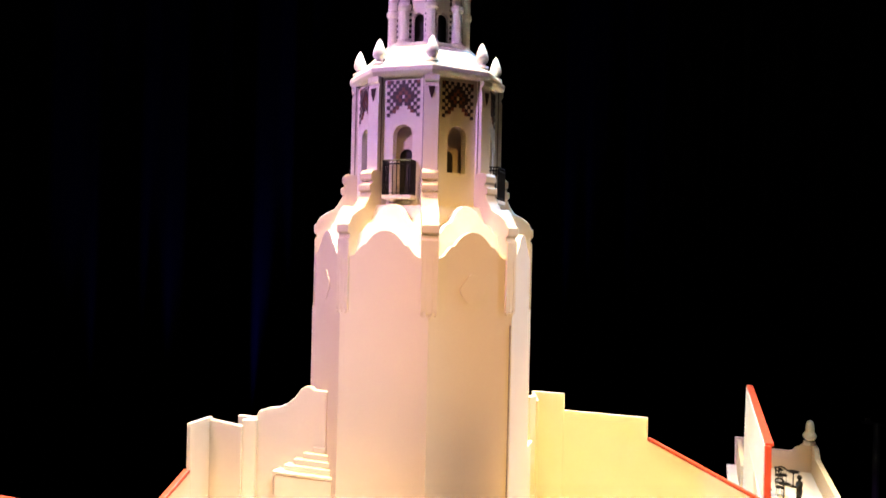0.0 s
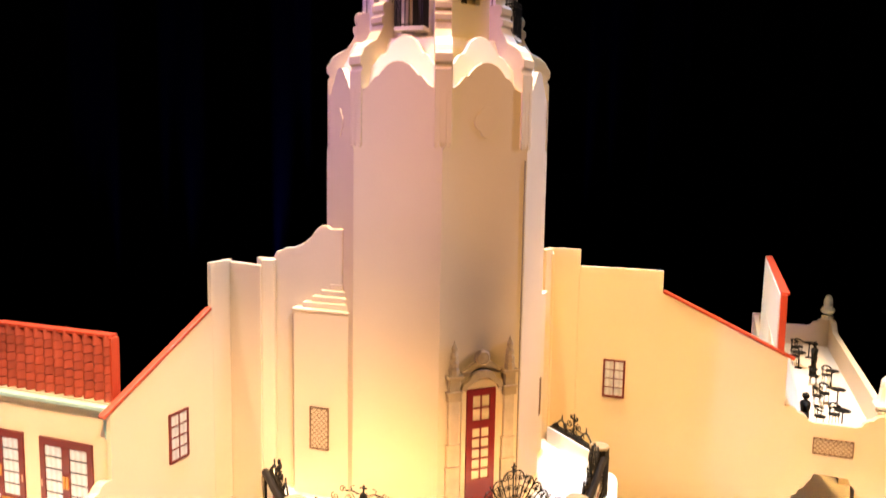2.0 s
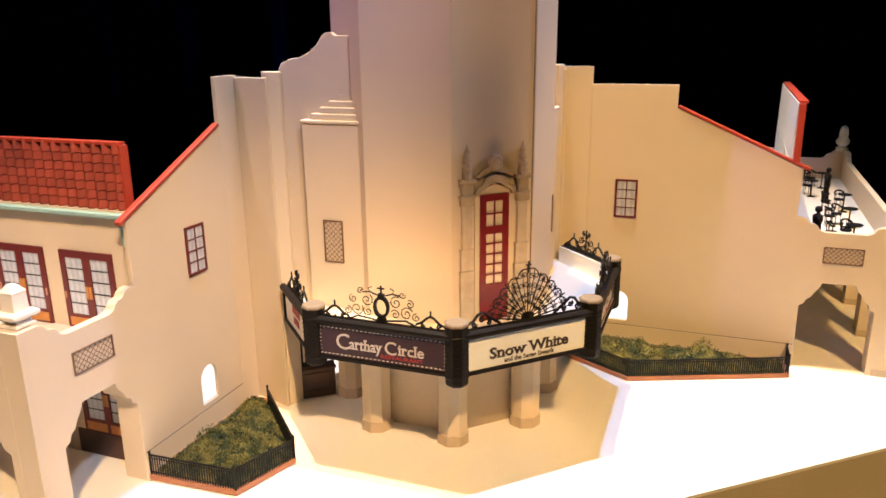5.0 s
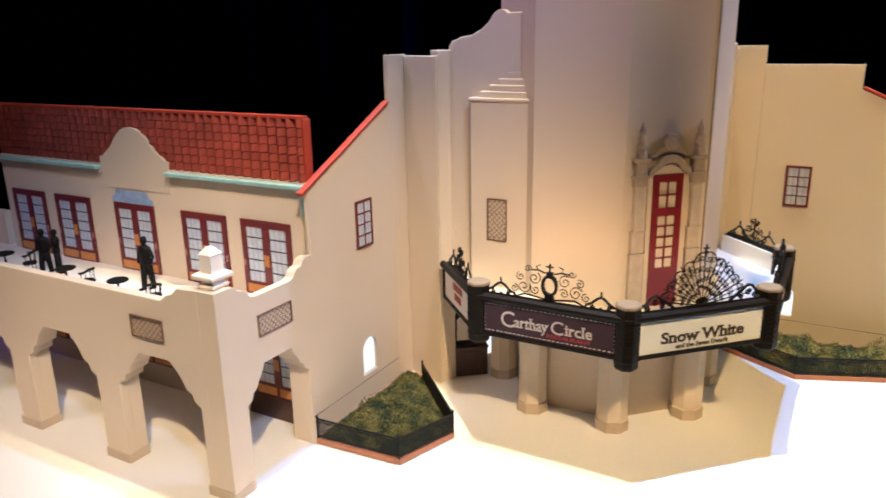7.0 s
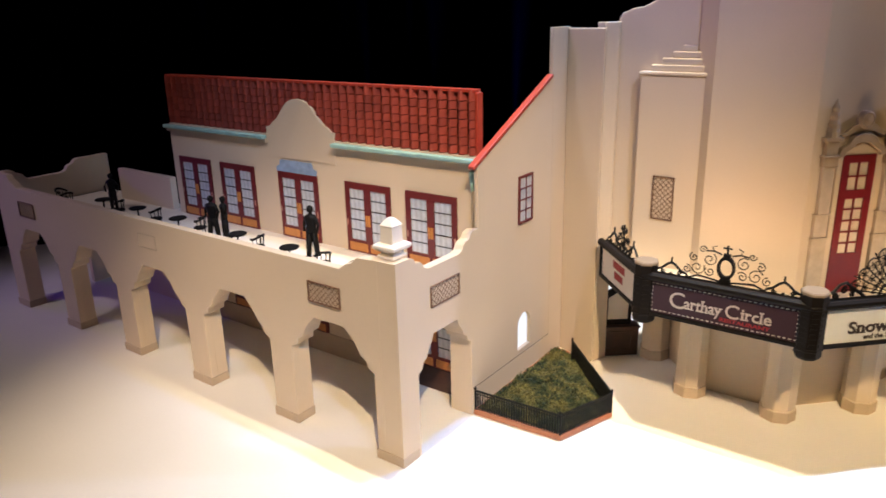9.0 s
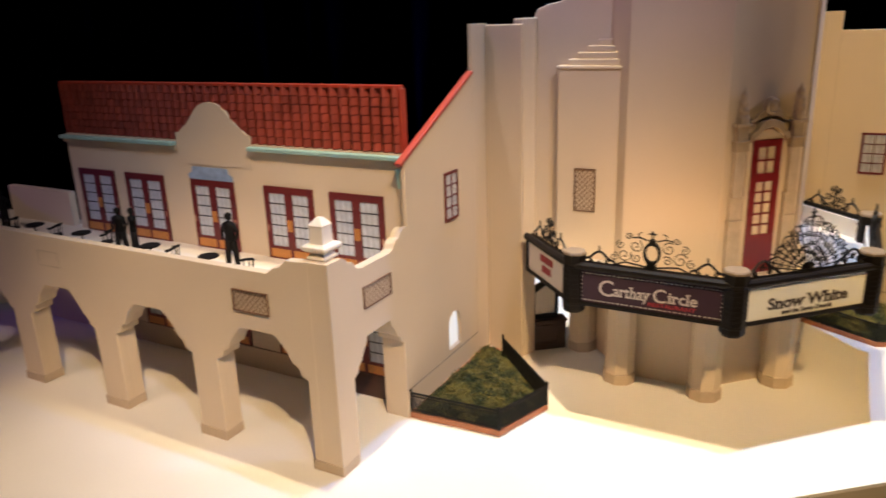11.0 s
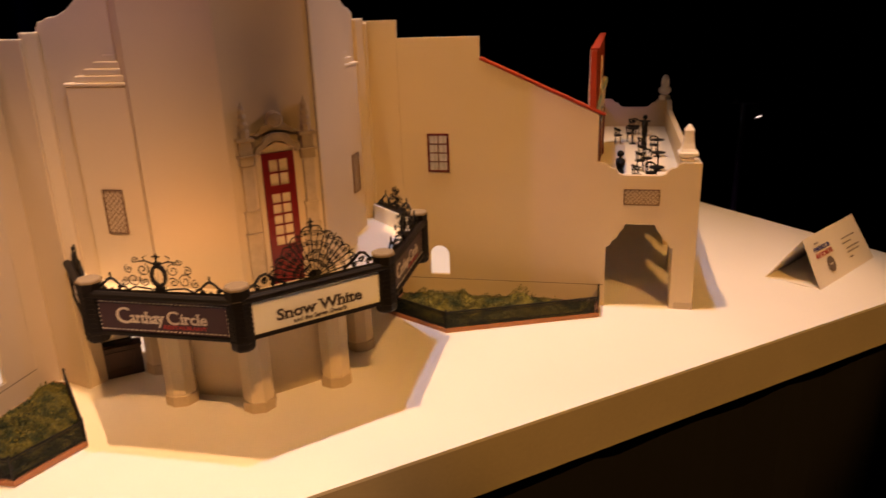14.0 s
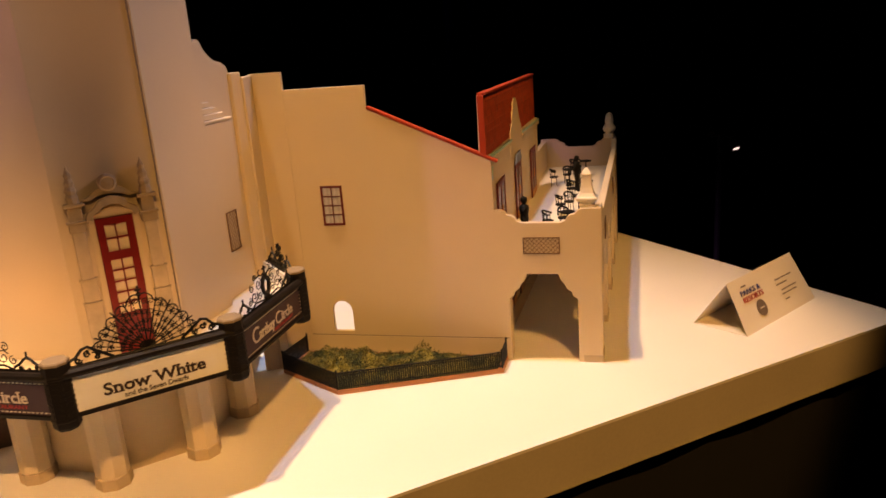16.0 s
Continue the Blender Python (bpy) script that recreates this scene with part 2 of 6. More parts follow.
def part(name, bm, mat, parent, label="", m=None, smooth=False, round_edges=0.0):
    """Links a bmesh, or a ready mesh, as one mesh under a thing or a part. m: its pose in the world."""
    me = bm if isinstance(bm, bpy.types.Mesh) else finish(name, bm, mat, smooth)
    ob = new(name, me)
    if m is not None:
        ob.matrix_basis = m
    if parent:
        ob.parent = parent
        if parent.parent is None:
            ob.matrix_parent_inverse = parent.matrix_basis.inverted()
    if round_edges:
        mod = ob.modifiers.new("round", "BEVEL")
        mod.width, mod.segments, mod.limit_method, mod.angle_limit = round_edges, 2, "ANGLE", radians(35)
    if label:
        ob["label"] = label
    return ob


def pose_of(origin, u, n):
    """The pose whose x runs along u, y up and z out along n."""
    u, n = Vector(u).normalized(), Vector(n).normalized()
    v = n.cross(u)
    m = Matrix((u, v, n)).transposed().to_4x4()
    m.translation = origin
    return m


def plate(bm, outer, holes, depth, f):
    """A flat plate with holes: outline in (u, v), front at w = 0, back at w = -depth, laid into the world by f."""
    flat = bmesh.new()
    loops = []
    for loop in (outer, *holes):
        vs = [flat.verts.new((u, v, 0)) for u, v in loop]
        for i, a in enumerate(vs):
            flat.edges.new((a, vs[(i + 1) % len(vs)]))
        loops.append(vs)
    flat.verts.index_update()
    bmesh.ops.triangle_fill(flat, use_beauty=True, use_dissolve=False, edges=flat.edges)
    flat.verts.ensure_lookup_table()
    front = [bm.verts.new(f(v.co.x, v.co.y, 0.0)) for v in flat.verts]
    back = [bm.verts.new(f(v.co.x, v.co.y, -depth)) for v in flat.verts]
    for face in flat.faces:
        ids = [v.index for v in face.verts]
        bm.faces.new([front[i] for i in ids])
        bm.faces.new([back[i] for i in reversed(ids)])
    for vs in loops:
        for i, a in enumerate(vs):
            b = vs[(i + 1) % len(vs)]
            bm.faces.new((front[a.index], front[b.index], back[b.index], back[a.index]))
    flat.free()
    return bm


def local(u, v, w):
    return V(u, v, w)


def box(bm, lo, hi, f=local):
    c = [bm.verts.new(f(x, y, z)) for x in (lo[0], hi[0]) for y in (lo[1], hi[1]) for z in (lo[2], hi[2])]
    for q in ((0, 1, 3, 2), (4, 6, 7, 5), (0, 4, 5, 1), (2, 3, 7, 6), (0, 2, 6, 4), (1, 5, 7, 3)):
        bm.faces.new([c[i] for i in q])
    return bm


def column(bm, points, z0, z1, top=None):
    """An upright prism over the outline points, and over top at its upper end where it tapers."""
    lo = [bm.verts.new((x, y, z0)) for x, y in points]
    hi = [bm.verts.new((x, y, z1)) for x, y in (top or points)]
    bm.faces.new(lo[::-1])
    bm.faces.new(hi)
    for i in range(len(lo)):
        j = (i + 1) % len(lo)
        bm.faces.new((lo[i], lo[j], hi[j], hi[i]))
    return bm


def turned(bm, profile, sides, f=local, spin=0.0):
    """A turned body: profile of (radius, height) round the axis."""
    rings = []
    for r, z in profile:
        if r < 1e-6:
            rings.append([bm.verts.new(f(0, 0, z))])
        else:
            rings.append([bm.verts.new(f(r * math.cos(spin + 2 * math.pi * k / sides), r * math.sin(spin + 2 * math.pi * k / sides), z)) for k in range(sides)])
    for a, b in zip(rings, rings[1:]):
        for k in range(sides):
            j = (k + 1) % sides
            if len(a) == 1 and len(b) > 1:
                bm.faces.new((a[0], b[k], b[j]))
            elif len(b) == 1 and len(a) > 1:
                bm.faces.new((a[k], a[j], b[0]))
            elif len(a) > 1:
                bm.faces.new((a[k], a[j], b[j], b[k]))
    for ring in (rings[0], rings[-1]):
        if len(ring) > 1:
            bm.faces.new(ring)
    return bm


def tube(bm, points, r, sides=5, r_end=None):
    """A thin bar swept along points."""
    points = [Vector(p) for p in points]
    rings = []
    for i, p in enumerate(points):
        d = (points[min(i + 1, len(points) - 1)] - points[max(i - 1, 0)]).normalized()
        side = d.cross(V(0, 0, 1) if abs(d.z) < 0.9 else V(1, 0, 0)).normalized()
        up = side.cross(d)
        rr = r + ((r_end if r_end is not None else r) - r) * i / max(1, len(points) - 1)
        rings.append([bm.verts.new(p + rr * (math.cos(2 * math.pi * k / sides) * side + math.sin(2 * math.pi * k / sides) * up)) for k in range(sides)])
    for a, b in zip(rings, rings[1:]):
        for k in range(sides):
            j = (k + 1) % sides
            bm.faces.new((a[k], a[j], b[j], b[k]))
    bm.faces.new(rings[0])
    bm.faces.new(rings[-1][::-1])
    return bm


def spiral(c, r, start, turns, n=16, shrink=0.15):
    """Points of a flat scroll in (u, v)."""
    return [(c[0] + r * (1 - (1 - shrink) * k / n) * math.cos(start + turns * 2 * math.pi * k / n), c[1] + r * (1 - (1 - shrink) * k / n) * math.sin(start + turns * 2 * math.pi * k / n)) for k in range(n + 1)]


def eight(c, apothem):
    r = apothem / math.cos(math.pi / 8)
    return [(c[0] + r * math.cos(math.pi / 8 + k * math.pi / 4), c[1] + r * math.sin(math.pi / 8 + k * math.pi / 4)) for k in range(8)]


SERIFS = {"n": "abt", "h": "abT", "i": "ct", "r": "at", "l": "cT", "w": "tu", "W": "TU", "y": "tu", "a": "b", "t": "c", "d": "bU", "f": "c"}


def letters(text, size, bold):
    data = bpy.data.curves.new("text", "FONT")
    data.body, data.size, data.align_y, data.extrude, data.offset, data.resolution_u = text, size, "CENTER", 0.0004, bold, 3
    source = bpy.data.objects.new("text", data)
    me = bpy.data.meshes.new_from_object(source)
    bpy.data.objects.remove(source)
    return me


def words(name, text, size, mat, parent, m, label="", bold=0.0, fit=0.0, slab=0.0):
    """Raised lettering in the built-in font, as a mesh, centred on the pose m; slab: thickness of added slab serifs."""
    me = letters(text, size, bold)
    bm = bmesh.new()
    bm.from_mesh(me)
    foot = letters("n", size, bold)
    low, mid = min(v.co.y for v in foot.vertices), max(v.co.y for v in foot.vertices)
    tall = max(v.co.y for v in letters("W", size, bold).vertices)
    if slab:
        for k, ch in enumerate(text):
            if ch not in SERIFS:
                continue
            right = max(v.co.x for v in letters(text[:k + 1], size, bold).vertices)
            one = [v.co.x for v in letters(ch, size, bold).vertices]
            left = right - (max(one) - min(one))
            for spot in SERIFS[ch]:
                y = {"a": low, "b": low, "c": low, "t": mid, "u": mid, "T": tall, "U": tall}[spot] + (0 if spot in "abc" else -slab)
                x = {"a": left + 0.07 * size, "b": right - 0.07 * size, "c": (left + right) / 2, "u": right - 0.07 * size, "U": right - 0.07 * size}.get(spot, left + 0.07 * size)
                box(bm, (x - 0.13 * size, y, -0.0004), (x + 0.13 * size, y + slab, 0.0005))
    me = finish(name, bm, mat)
    xs = [v.co.x for v in me.vertices]
    across, centre = max(xs) - min(xs), (max(xs) + min(xs)) / 2
    return part(name, me, mat, parent, label, m @ Matrix.Diagonal((fit / across if fit else 1, 1, 1, 1)) @ Matrix.Translation((-centre, 0, 0)))


# left: the wing that runs off along -x; right: its mirror image along +y.
def LEFT(s, t, z):
    return V(s, -t, z)


def RIGHT(s, t, z):
    return V(t, -s, z)


# ---- the hall ----
def hall():
    bm = bmesh.new()
    box(bm, (-5, -5, -0.95), (5, 5, -0.9))
    tagged(part("floor", bm, CARPET, None), "black carpeted exhibition floor", "floor", kind="structure")
    bm = bmesh.new()
    box(bm, (-5, -5, 4.2), (5, 5, 4.25))
    tagged(part("ceiling", bm, SKIRT, None), "unlit black hall ceiling", "ceiling", kind="structure")
    n = 900
    bm = bmesh.new()
    lo, hi = [], []
    for k in range(n):
        a = 2 * math.pi * k / n
        r = 3.3 + 0.06 * math.sin(a * 95) + 0.05 * math.sin(a * 41 + 1.3) + 0.03 * math.sin(a * 173 + 0.4)
        lo.append(bm.verts.new((r * math.cos(a), r * math.sin(a) * 1.12, -0.9)))
        hi.append(bm.verts.new((r * math.cos(a), r * math.sin(a) * 1.12, 4.2)))
    for k in range(n):
        j = (k + 1) % n
        bm.faces.new((lo[k], hi[k], hi[j], lo[j]))
    ob = part("curtain", bm, CURTAIN, None, smooth=True)
    tagged(ob, "black stage curtain in deep vertical folds round the hall", "curtain", kind="structure")


def display_table():
    u, v = V(0.7705, 0.637, 0), V(-0.637, 0.7705, 0)
    corner = V(1.272, 0.200, 0)
    root = thing("display_table", "white-topped exhibition table with tan edge and black cloth skirt", "table", (0.3, -0.2, -0.9))
    W, D, H = 2.45, 1.00, 0.072

    def at(a, b, z):
        p = corner - a * u + b * v
        return V(p.x, p.y, z)
    bm = box(bmesh.new(), (0, 0, -0.004), (W, D, 0.0), at)
    part("top", bm, BOARD, root, "matt white board")
    bm = box(bmesh.new(), (0.0005, 0.0005, -H), (W - 0.0005, D - 0.0005, -0.004), at)
    part("edge", bm, BOARD_EDGE, root, "tan painted edge band")
    bm = bmesh.new()
    n = 160
    ring = []
    for i in range(n):
        s = i / n * 4
        k, q = int(s), s - int(s)
        a, b = ((q, 0), (1, q), (1 - q, 1), (0, 1 - q))[k]
        fold = 0.035 + 0.008 * math.sin(i * 1.9) + 0.006 * math.sin(i * 3.1)
        ring.append((fold + a * (W - 2 * fold), fold + b * (D - 2 * fold)))
    lo = [bm.verts.new(at(a, b, -0.9)) for a, b in ring]
    hi = [bm.verts.new(at(a, b, -H)) for a, b in ring]
    for i in range(n):
        j = (i + 1) % n
        bm.faces.new((lo[i], lo[j], hi[j], hi[i]))
    part("skirt", bm, SKIRT, root, "pleated black cloth")


hall()
display_table()


# ---- joinery, shared meshes ----
def ring_plate(w, h, holes, depth, mat, name):
    bm = plate(bmesh.new(), [(-w / 2, 0), (w / 2, 0), (w / 2, h), (-w / 2, h)], holes, depth, lambda u, v, d: V(u, v, d + depth))
    return finish(name, bm, mat)


def rect(u0, v0, u1, v1):
    return [(u0, v0), (u1, v0), (u1, v1), (u0, v1)]


def glazed(w, h, cols, rows, edge, bar, tall=0.0):
    """Holes of a glazed leaf: cols by rows of panes above a solid foot of the height tall."""
    pw, ph = (w - 2 * edge - (cols - 1) * bar) / cols, (h - tall - 2 * edge - (rows - 1) * bar) / rows
    return [rect(-w / 2 + edge + i * (pw + bar), tall + edge + j * (ph + bar), -w / 2 + edge + i * (pw + bar) + pw, tall + edge + j * (ph + bar) + ph) for i in range(cols) for j in range(rows)]


def shifted(loops, du, dv=0.0):
    return [[(u + du, v + dv) for u, v in loop] for loop in loops]


def pane_mesh(name, loop, mat):
    (u0, v0), (u1, v1) = loop[0], loop[2]
    return finish(name, box(bmesh.new(), (u0 - u0, 0, 0.0003), (u1 - u0, v1 - v0, 0.0009)), mat)


LEAF = glazed(0.0325, 0.086, 1, 1, 0.0040, 0.0, 0.012)
DOOR_HOLES = shifted(LEAF, -0.0175) + shifted(LEAF, 0.0175)
PANE_HOLES = glazed(0.0325, 0.086, 1, 5, 0.0040, 0.0010, 0.012)
DOOR_FRAME = ring_plate(0.0735, 0.090, DOOR_HOLES, 0.0022, WOOD_RED, "door")
DOOR_PANE = pane_mesh("pane", PANE_HOLES[0], PANE)
KICK_MESH = finish("kick_panel", box(bmesh.new(), (-0.0150, 0.002, 0.0018), (0.0150, 0.0125, 0.0028)), KICK)
HANDLE_MESH = finish("handle", box(bmesh.new(), (-0.0016, 0.036, 0.0018), (0.0016, 0.050, 0.0032)), KICK)
BAR_MESH = finish("glazing_bar", box(bmesh.new(), (-0.01225, -0.0011, 0.0004), (0.01225, 0.0001, 0.0014)), MUNTIN)
HINGE_MESH = finish("hinge", box(bmesh.new(), (-0.0009, 0.034, 0.0018), (0.0009, 0.042, 0.0027)), HINGE)
WIN_HOLES = glazed(0.0325, 0.058, 2, 4, 0.0028, 0.0012)
WIN_FRAME = ring_plate(0.0325, 0.058, WIN_HOLES, 0.002, WOOD_RED, "window")
WIN_PANE = pane_mesh("pane", WIN_HOLES[0], PANE)


def set_panes(holes, mesh, parent):
    for loop in holes:
        ob = part("pane", mesh, PANE, parent)
        ob.matrix_basis = Matrix.Translation((loop[0][0], loop[0][1], 0))


def french_door(parent, m, label="dark red double door with curtained panes"):
    door = part("door", DOOR_FRAME, WOOD_RED, parent, label, m)
    for du in (-0.0175, 0.0175):
        set_panes(shifted(PANE_HOLES, du), DOOR_PANE, door)
        part("kick_panel", KICK_MESH, KICK, door, "orange wooden foot panel").matrix_basis = Matrix.Translation((du, 0, 0))
        part("handle", HANDLE_MESH, KICK, door, "orange handle plate").matrix_basis = Matrix.Translation((du * 0.12, 0, 0))
        part("hinge", HINGE_MESH, HINGE, door, "pale hinge plate").matrix_basis = Matrix.Translation((du * 1.97, 0, 0))
        for loop in PANE_HOLES[1:]:
            part("glazing_bar", BAR_MESH, MUNTIN, door).matrix_basis = Matrix.Translation((du, loop[0][1], 0))
    return door


def small_window(parent, m):
    win = part("window", WIN_FRAME, WOOD_RED, parent, "small dark red window of eight panes", m)
    set_panes(WIN_HOLES, WIN_PANE, win)


def lattice(parent, m, w, h, step):
    """A framed grille of crossed diagonal bars."""
    e = 0.0011
    bm = plate(bmesh.new(), rect(-w / 2, -h / 2, w / 2, h / 2), [rect(-w / 2 + e, -h / 2 + e, w / 2 - e, h / 2 - e)], 0.0016, lambda u, v, d: V(u, v, d + 0.0016))
    grille = part("grille", bm, LATTICE, parent, "brown lattice grille in a thin frame", m)
    bm = bmesh.new()
    n = int((w + h) / step) + 2
    for sign in (1, -1):
        for k in range(-n, n):
            c = k * step
            seg = []
            for u in (-w / 2, w / 2):
                v = sign * (u - c)
                seg.append((u, v))
            (u0, v0), (u1, v1) = seg
            pts = []
            for q in range(33):
                u = u0 + (u1 - u0) * q / 32
                v = sign * (u - c)
                if abs(v) <= h / 2:
                    pts.append((u, v))
            if len(pts) > 1:
                (ua, va), (ub, vb) = pts[0], pts[-1]
                tube(bm, [(ua, va, 0.0006), (ub, vb, 0.0006)], 0.00034, 4)
    part("lattice", bm, LATTICE, grille)


# ---- roof tiles ----
def tile_mesh():
    """One barrel tile, a little higher at its lower lip."""
    bm = bmesh.new()
    n, half, l = 12, 0.0061, 0.0122
    rows = []
    for y, lift, high in ((0.0, 0.0006, 0.0056), (0.0012, 0.0007, 0.0056), (l, 0.0, 0.0050)):
        rows.append([bm.verts.new((half * (2 * k / n - 1), y, lift + high * (0.5 + 0.5 * math.cos(math.pi * (2 * k / n - 1))) ** 0.62)) for k in range(n + 1)])
    lip = [bm.verts.new((v.co.x, 0.0004, v.co.z - 0.0009)) for v in rows[0]]
    for k in range(n):
        for a, b in zip(rows, rows[1:]):
            bm.faces.new((a[k], a[k + 1], b[k + 1], b[k]))
        bm.faces.new((rows[0][k + 1], rows[0][k], lip[k], lip[k + 1]))
    return finish("tile", bm, TILE, True)


TILE_MESH = tile_mesh()


def square_finial(label, bell=False):
    """A corner finial: neck, wide dish, and a square or bell-shaped cap."""
    root = thing("finial", label, "finial")
    neck = [(0.0150, 0), (0.0150, 0.0030), (0.0115, 0.0042), (0.0115, 0.0060)]
    dish = [(0.0115, 0.0060), (0.0150, 0.0072), (0.0196, 0.0095), (0.0196, 0.0130), (0.0150, 0.0150)]
    cap = [(0.0112, 0.0148), (0.0106, 0.0310), (0.0112, 0.0316), (0.0112, 0.0326), (0.0040, 0.0392), (0.0, 0.0402)]
    if bell:
        cap = [(0.0160, 0.0148), (0.0128, 0.0190), (0.0106, 0.0260), (0.0090, 0.0380), (0.0086, 0.0430), (0.0098, 0.0440), (0.0090, 0.0450), (0.0030, 0.0520), (0.0, 0.0530)]
    for nm, prof in (("neck", neck), ("dish", dish), ("cap", cap)):
        part(nm, turned(bmesh.new(), prof, 4, spin=math.pi / 4), STUCCO_WHITE, root, round_edges=0.0008)
    return root


def urn_finial(label, s=1.0):
    root = thing("finial", label, "finial")
    r = 0.76 * s
    bm = turned(bmesh.new(), [(0.015 * r, 0), (0.015 * r, 0.007 * s), (0.010 * r, 0.009 * s)], 8)
    part("block", bm, STUCCO_WHITE, root)
    bm = turned(bmesh.new(), [(0.008 * r, 0.009 * s), (0.015 * r, 0.014 * s), (0.0172 * r, 0.018 * s), (0.0150 * r, 0.0225 * s), (0.0108 * r, 0.0255 * s), (0.0104 * r, 0.029 * s), (0.0112 * r, 0.033 * s), (0.0098 * r, 0.041 * s), (0.0068 * r, 0.047 * s), (0.0, 0.050 * s)], 14)
    part("urn", bm, STUCCO_WHITE, root, smooth=True)
    return root


def shoulder_arch(c, half, spring, top, k):
    """Half arch outlines with corbelled shoulders, from the left foot to the right foot."""
    side = [(1.0, 0.0), (1.0, spring), (0.86, spring + 0.10 * (top - spring)), (0.83, spring + 0.27 * (top - spring)), (0.70, spring + 0.38 * (top - spring)), (0.62, spring + 0.60 * (top - spring)), (0.50, spring + 0.80 * (top - spring)), (k, top)]
    return [(c - half * a, z) for a, z in side] + [(c + half * a, z) for a, z in reversed(side)]


def parapet_curve(c, half):
    """The dipping top of an end parapet from its outer shoulder to its inner one."""
    side = [(0.056, 0.2235), (0.050, 0.2210), (0.046, 0.2160), (0.040, 0.2150), (0.036, 0.2120), (0.033, 0.2070), (0.026, 0.2045)]
    return [(c + d, z) for d, z in side] + [(c - d, z) for d, z in reversed(side)]


# ---- the two wings ----
def wing(name, label, MAP, F, A, bays, slope_in, step_z, inner, inner_z):
    out = (MAP(0, 1, 0) - MAP(0, 0, 0)).normalized()
    end_n = (MAP(1, 0, 0) - MAP(0, 0, 0)).normalized()
    up = V(0, 0, 1)
    root = thing(name, label, "model building", MAP(-0.25, F, 0))
    length = 0.035 + bays * 0.1585 + (0.0 if name == "west_wing" else 0.056)
    c = F + 0.076

    def end(u, v, w):
        return MAP(w, u, v)

    # the shorter wing's arcade runs slightly askew
    skew = 0.0 if name == "west_wing" else 0.026

    def RUN(s, t, z):
        return MAP(s, t - s * skew, z)

    def front(o):
        return lambda u, v, w: RUN(-u, o + w, v)

    # end wall with its arch, niche and sloping shoulder
    arch = shoulder_arch(c, 0.048, 0.095, 0.131, 0.45)
    outer = [(A, 0), (A, 0.2235)] + parapet_curve(c, 0.05) + [(F + 0.012, 0.2235), (F + 0.012, 0.292), (slope_in, 0.371), (slope_in, step_z), (inner, inner_z), (inner, 0)] + arch
    niche = [(NICHE[name] - 0.0155, 0.041), (NICHE[name] + 0.0155, 0.041), (NICHE[name] + 0.0155, 0.073)] + [(NICHE[name] + 0.0155 * math.cos(a), 0.073 + 0.0155 * math.sin(a)) for a in [math.pi * k / 8 for k in range(1, 8)]] + [(NICHE[name] - 0.0155, 0.073)]
    bm = plate(bmesh.new(), outer, [niche], 0.0050, end)
    part("end_wall", bm, STUCCO, root, "cream stucco wall with arch and small arched opening", round_edges=0.0004)
    wide = shoulder_arch(c, 0.0484, 0.0954, 0.1314, 0.455)
    block = [(A - 0.0006, 0), (A - 0.0006, 0.2228), (A - 0.0110, 0.2228), (A - 0.0110, 0.1455), (F + 0.0006, 0.1455), (F + 0.0006, 0)] + wide
    bm = plate(bmesh.new(), block, [], 0.0270, lambda u, v, w: MAP(w - 0.0030, u, v))
    part("arch_block", bm, STUCCO, root)
    bm = plate(bmesh.new(), [(A - 0.0120, 0.1450), (A - 0.0120, 0.2225)] + [(u, z - 0.0008) for u, z in parapet_curve(c, 0.05) if u < A - 0.014] + [(F + 0.0126, 0.2225), (F + 0.0126, 0.1450)], [], 0.0085, lambda u, v, w: MAP(w - 0.0030, u, v))
    part("end_parapet", bm, STUCCO, root)
    # low plinth course along the end wall
    bm = box(bmesh.new(), (0.0, inner, 0.0), (0.0005, F + 0.026, 0.0335), lambda s, t, z: MAP(s, t, z))
    part("plinth_course", bm, STUCCO, root)
    bm = box(bmesh.new(), (0.0, inner, 0.0335), (0.0003, F + 0.026, 0.0346), lambda s, t, z: MAP(s, t, z))
    part("joint", bm, PLINTH_DARK, root, "thin dark seam over the plinth course")
    # coping on the slope
    bm = bmesh.new()
    du, dz = slope_in - (F + 0.020), 0.371 - 0.289
    ln = math.hypot(du, dz)
    nu, nz = -dz / ln, du / ln
    if nz < 0:
        nu, nz = -nu, -nz
    prof = [(F + 0.020, 0.289), (slope_in, 0.371), (slope_in + nu * 0.0045, 0.371 + nz * 0.0045), (F + 0.020 + nu * 0.0045, 0.289 + nz * 0.0045)]
    plate(bm, prof, [], 0.0080, lambda u, v, w: MAP(w + 0.0015, u, v))
    part("coping", bm, TILE_EDGE, root, "red coping strip", round_edges=0.001)
    # arcade front
    x = 0.035
    bottom = [(0.024, 0.0)]
    for k in range(bays):
        bottom += shoulder_arch(x + 0.0608, 0.0608, 0.098, 0.141, 0.36)
        x += 0.1585
    bottom += [(length, 0.0)]
    top = [(length, 0.2235), (length - 0.045, 0.2235), (length - 0.052, 0.2150), (length - 0.062, 0.2120), (length - 0.070, 0.2055), (0.075, 0.2055), (0.066, 0.2120), (0.058, 0.2140), (0.050, 0.2215), (0.024, 0.2230)]
    bm = plate(bmesh.new(), bottom + top, [], 0.0105, front(A - 0.0004))
    part("arcade_wall", bm, STUCCO, root, "cream stucco arcade of corbelled arches", round_edges=0.0010)
    x = 0.035
    bottom = [(0.0242, 0.0)]
    for k in range(bays):
        bottom += shoulder_arch(x + 0.0608, 0.0611, 0.0983, 0.1413, 0.362)
        x += 0.1585
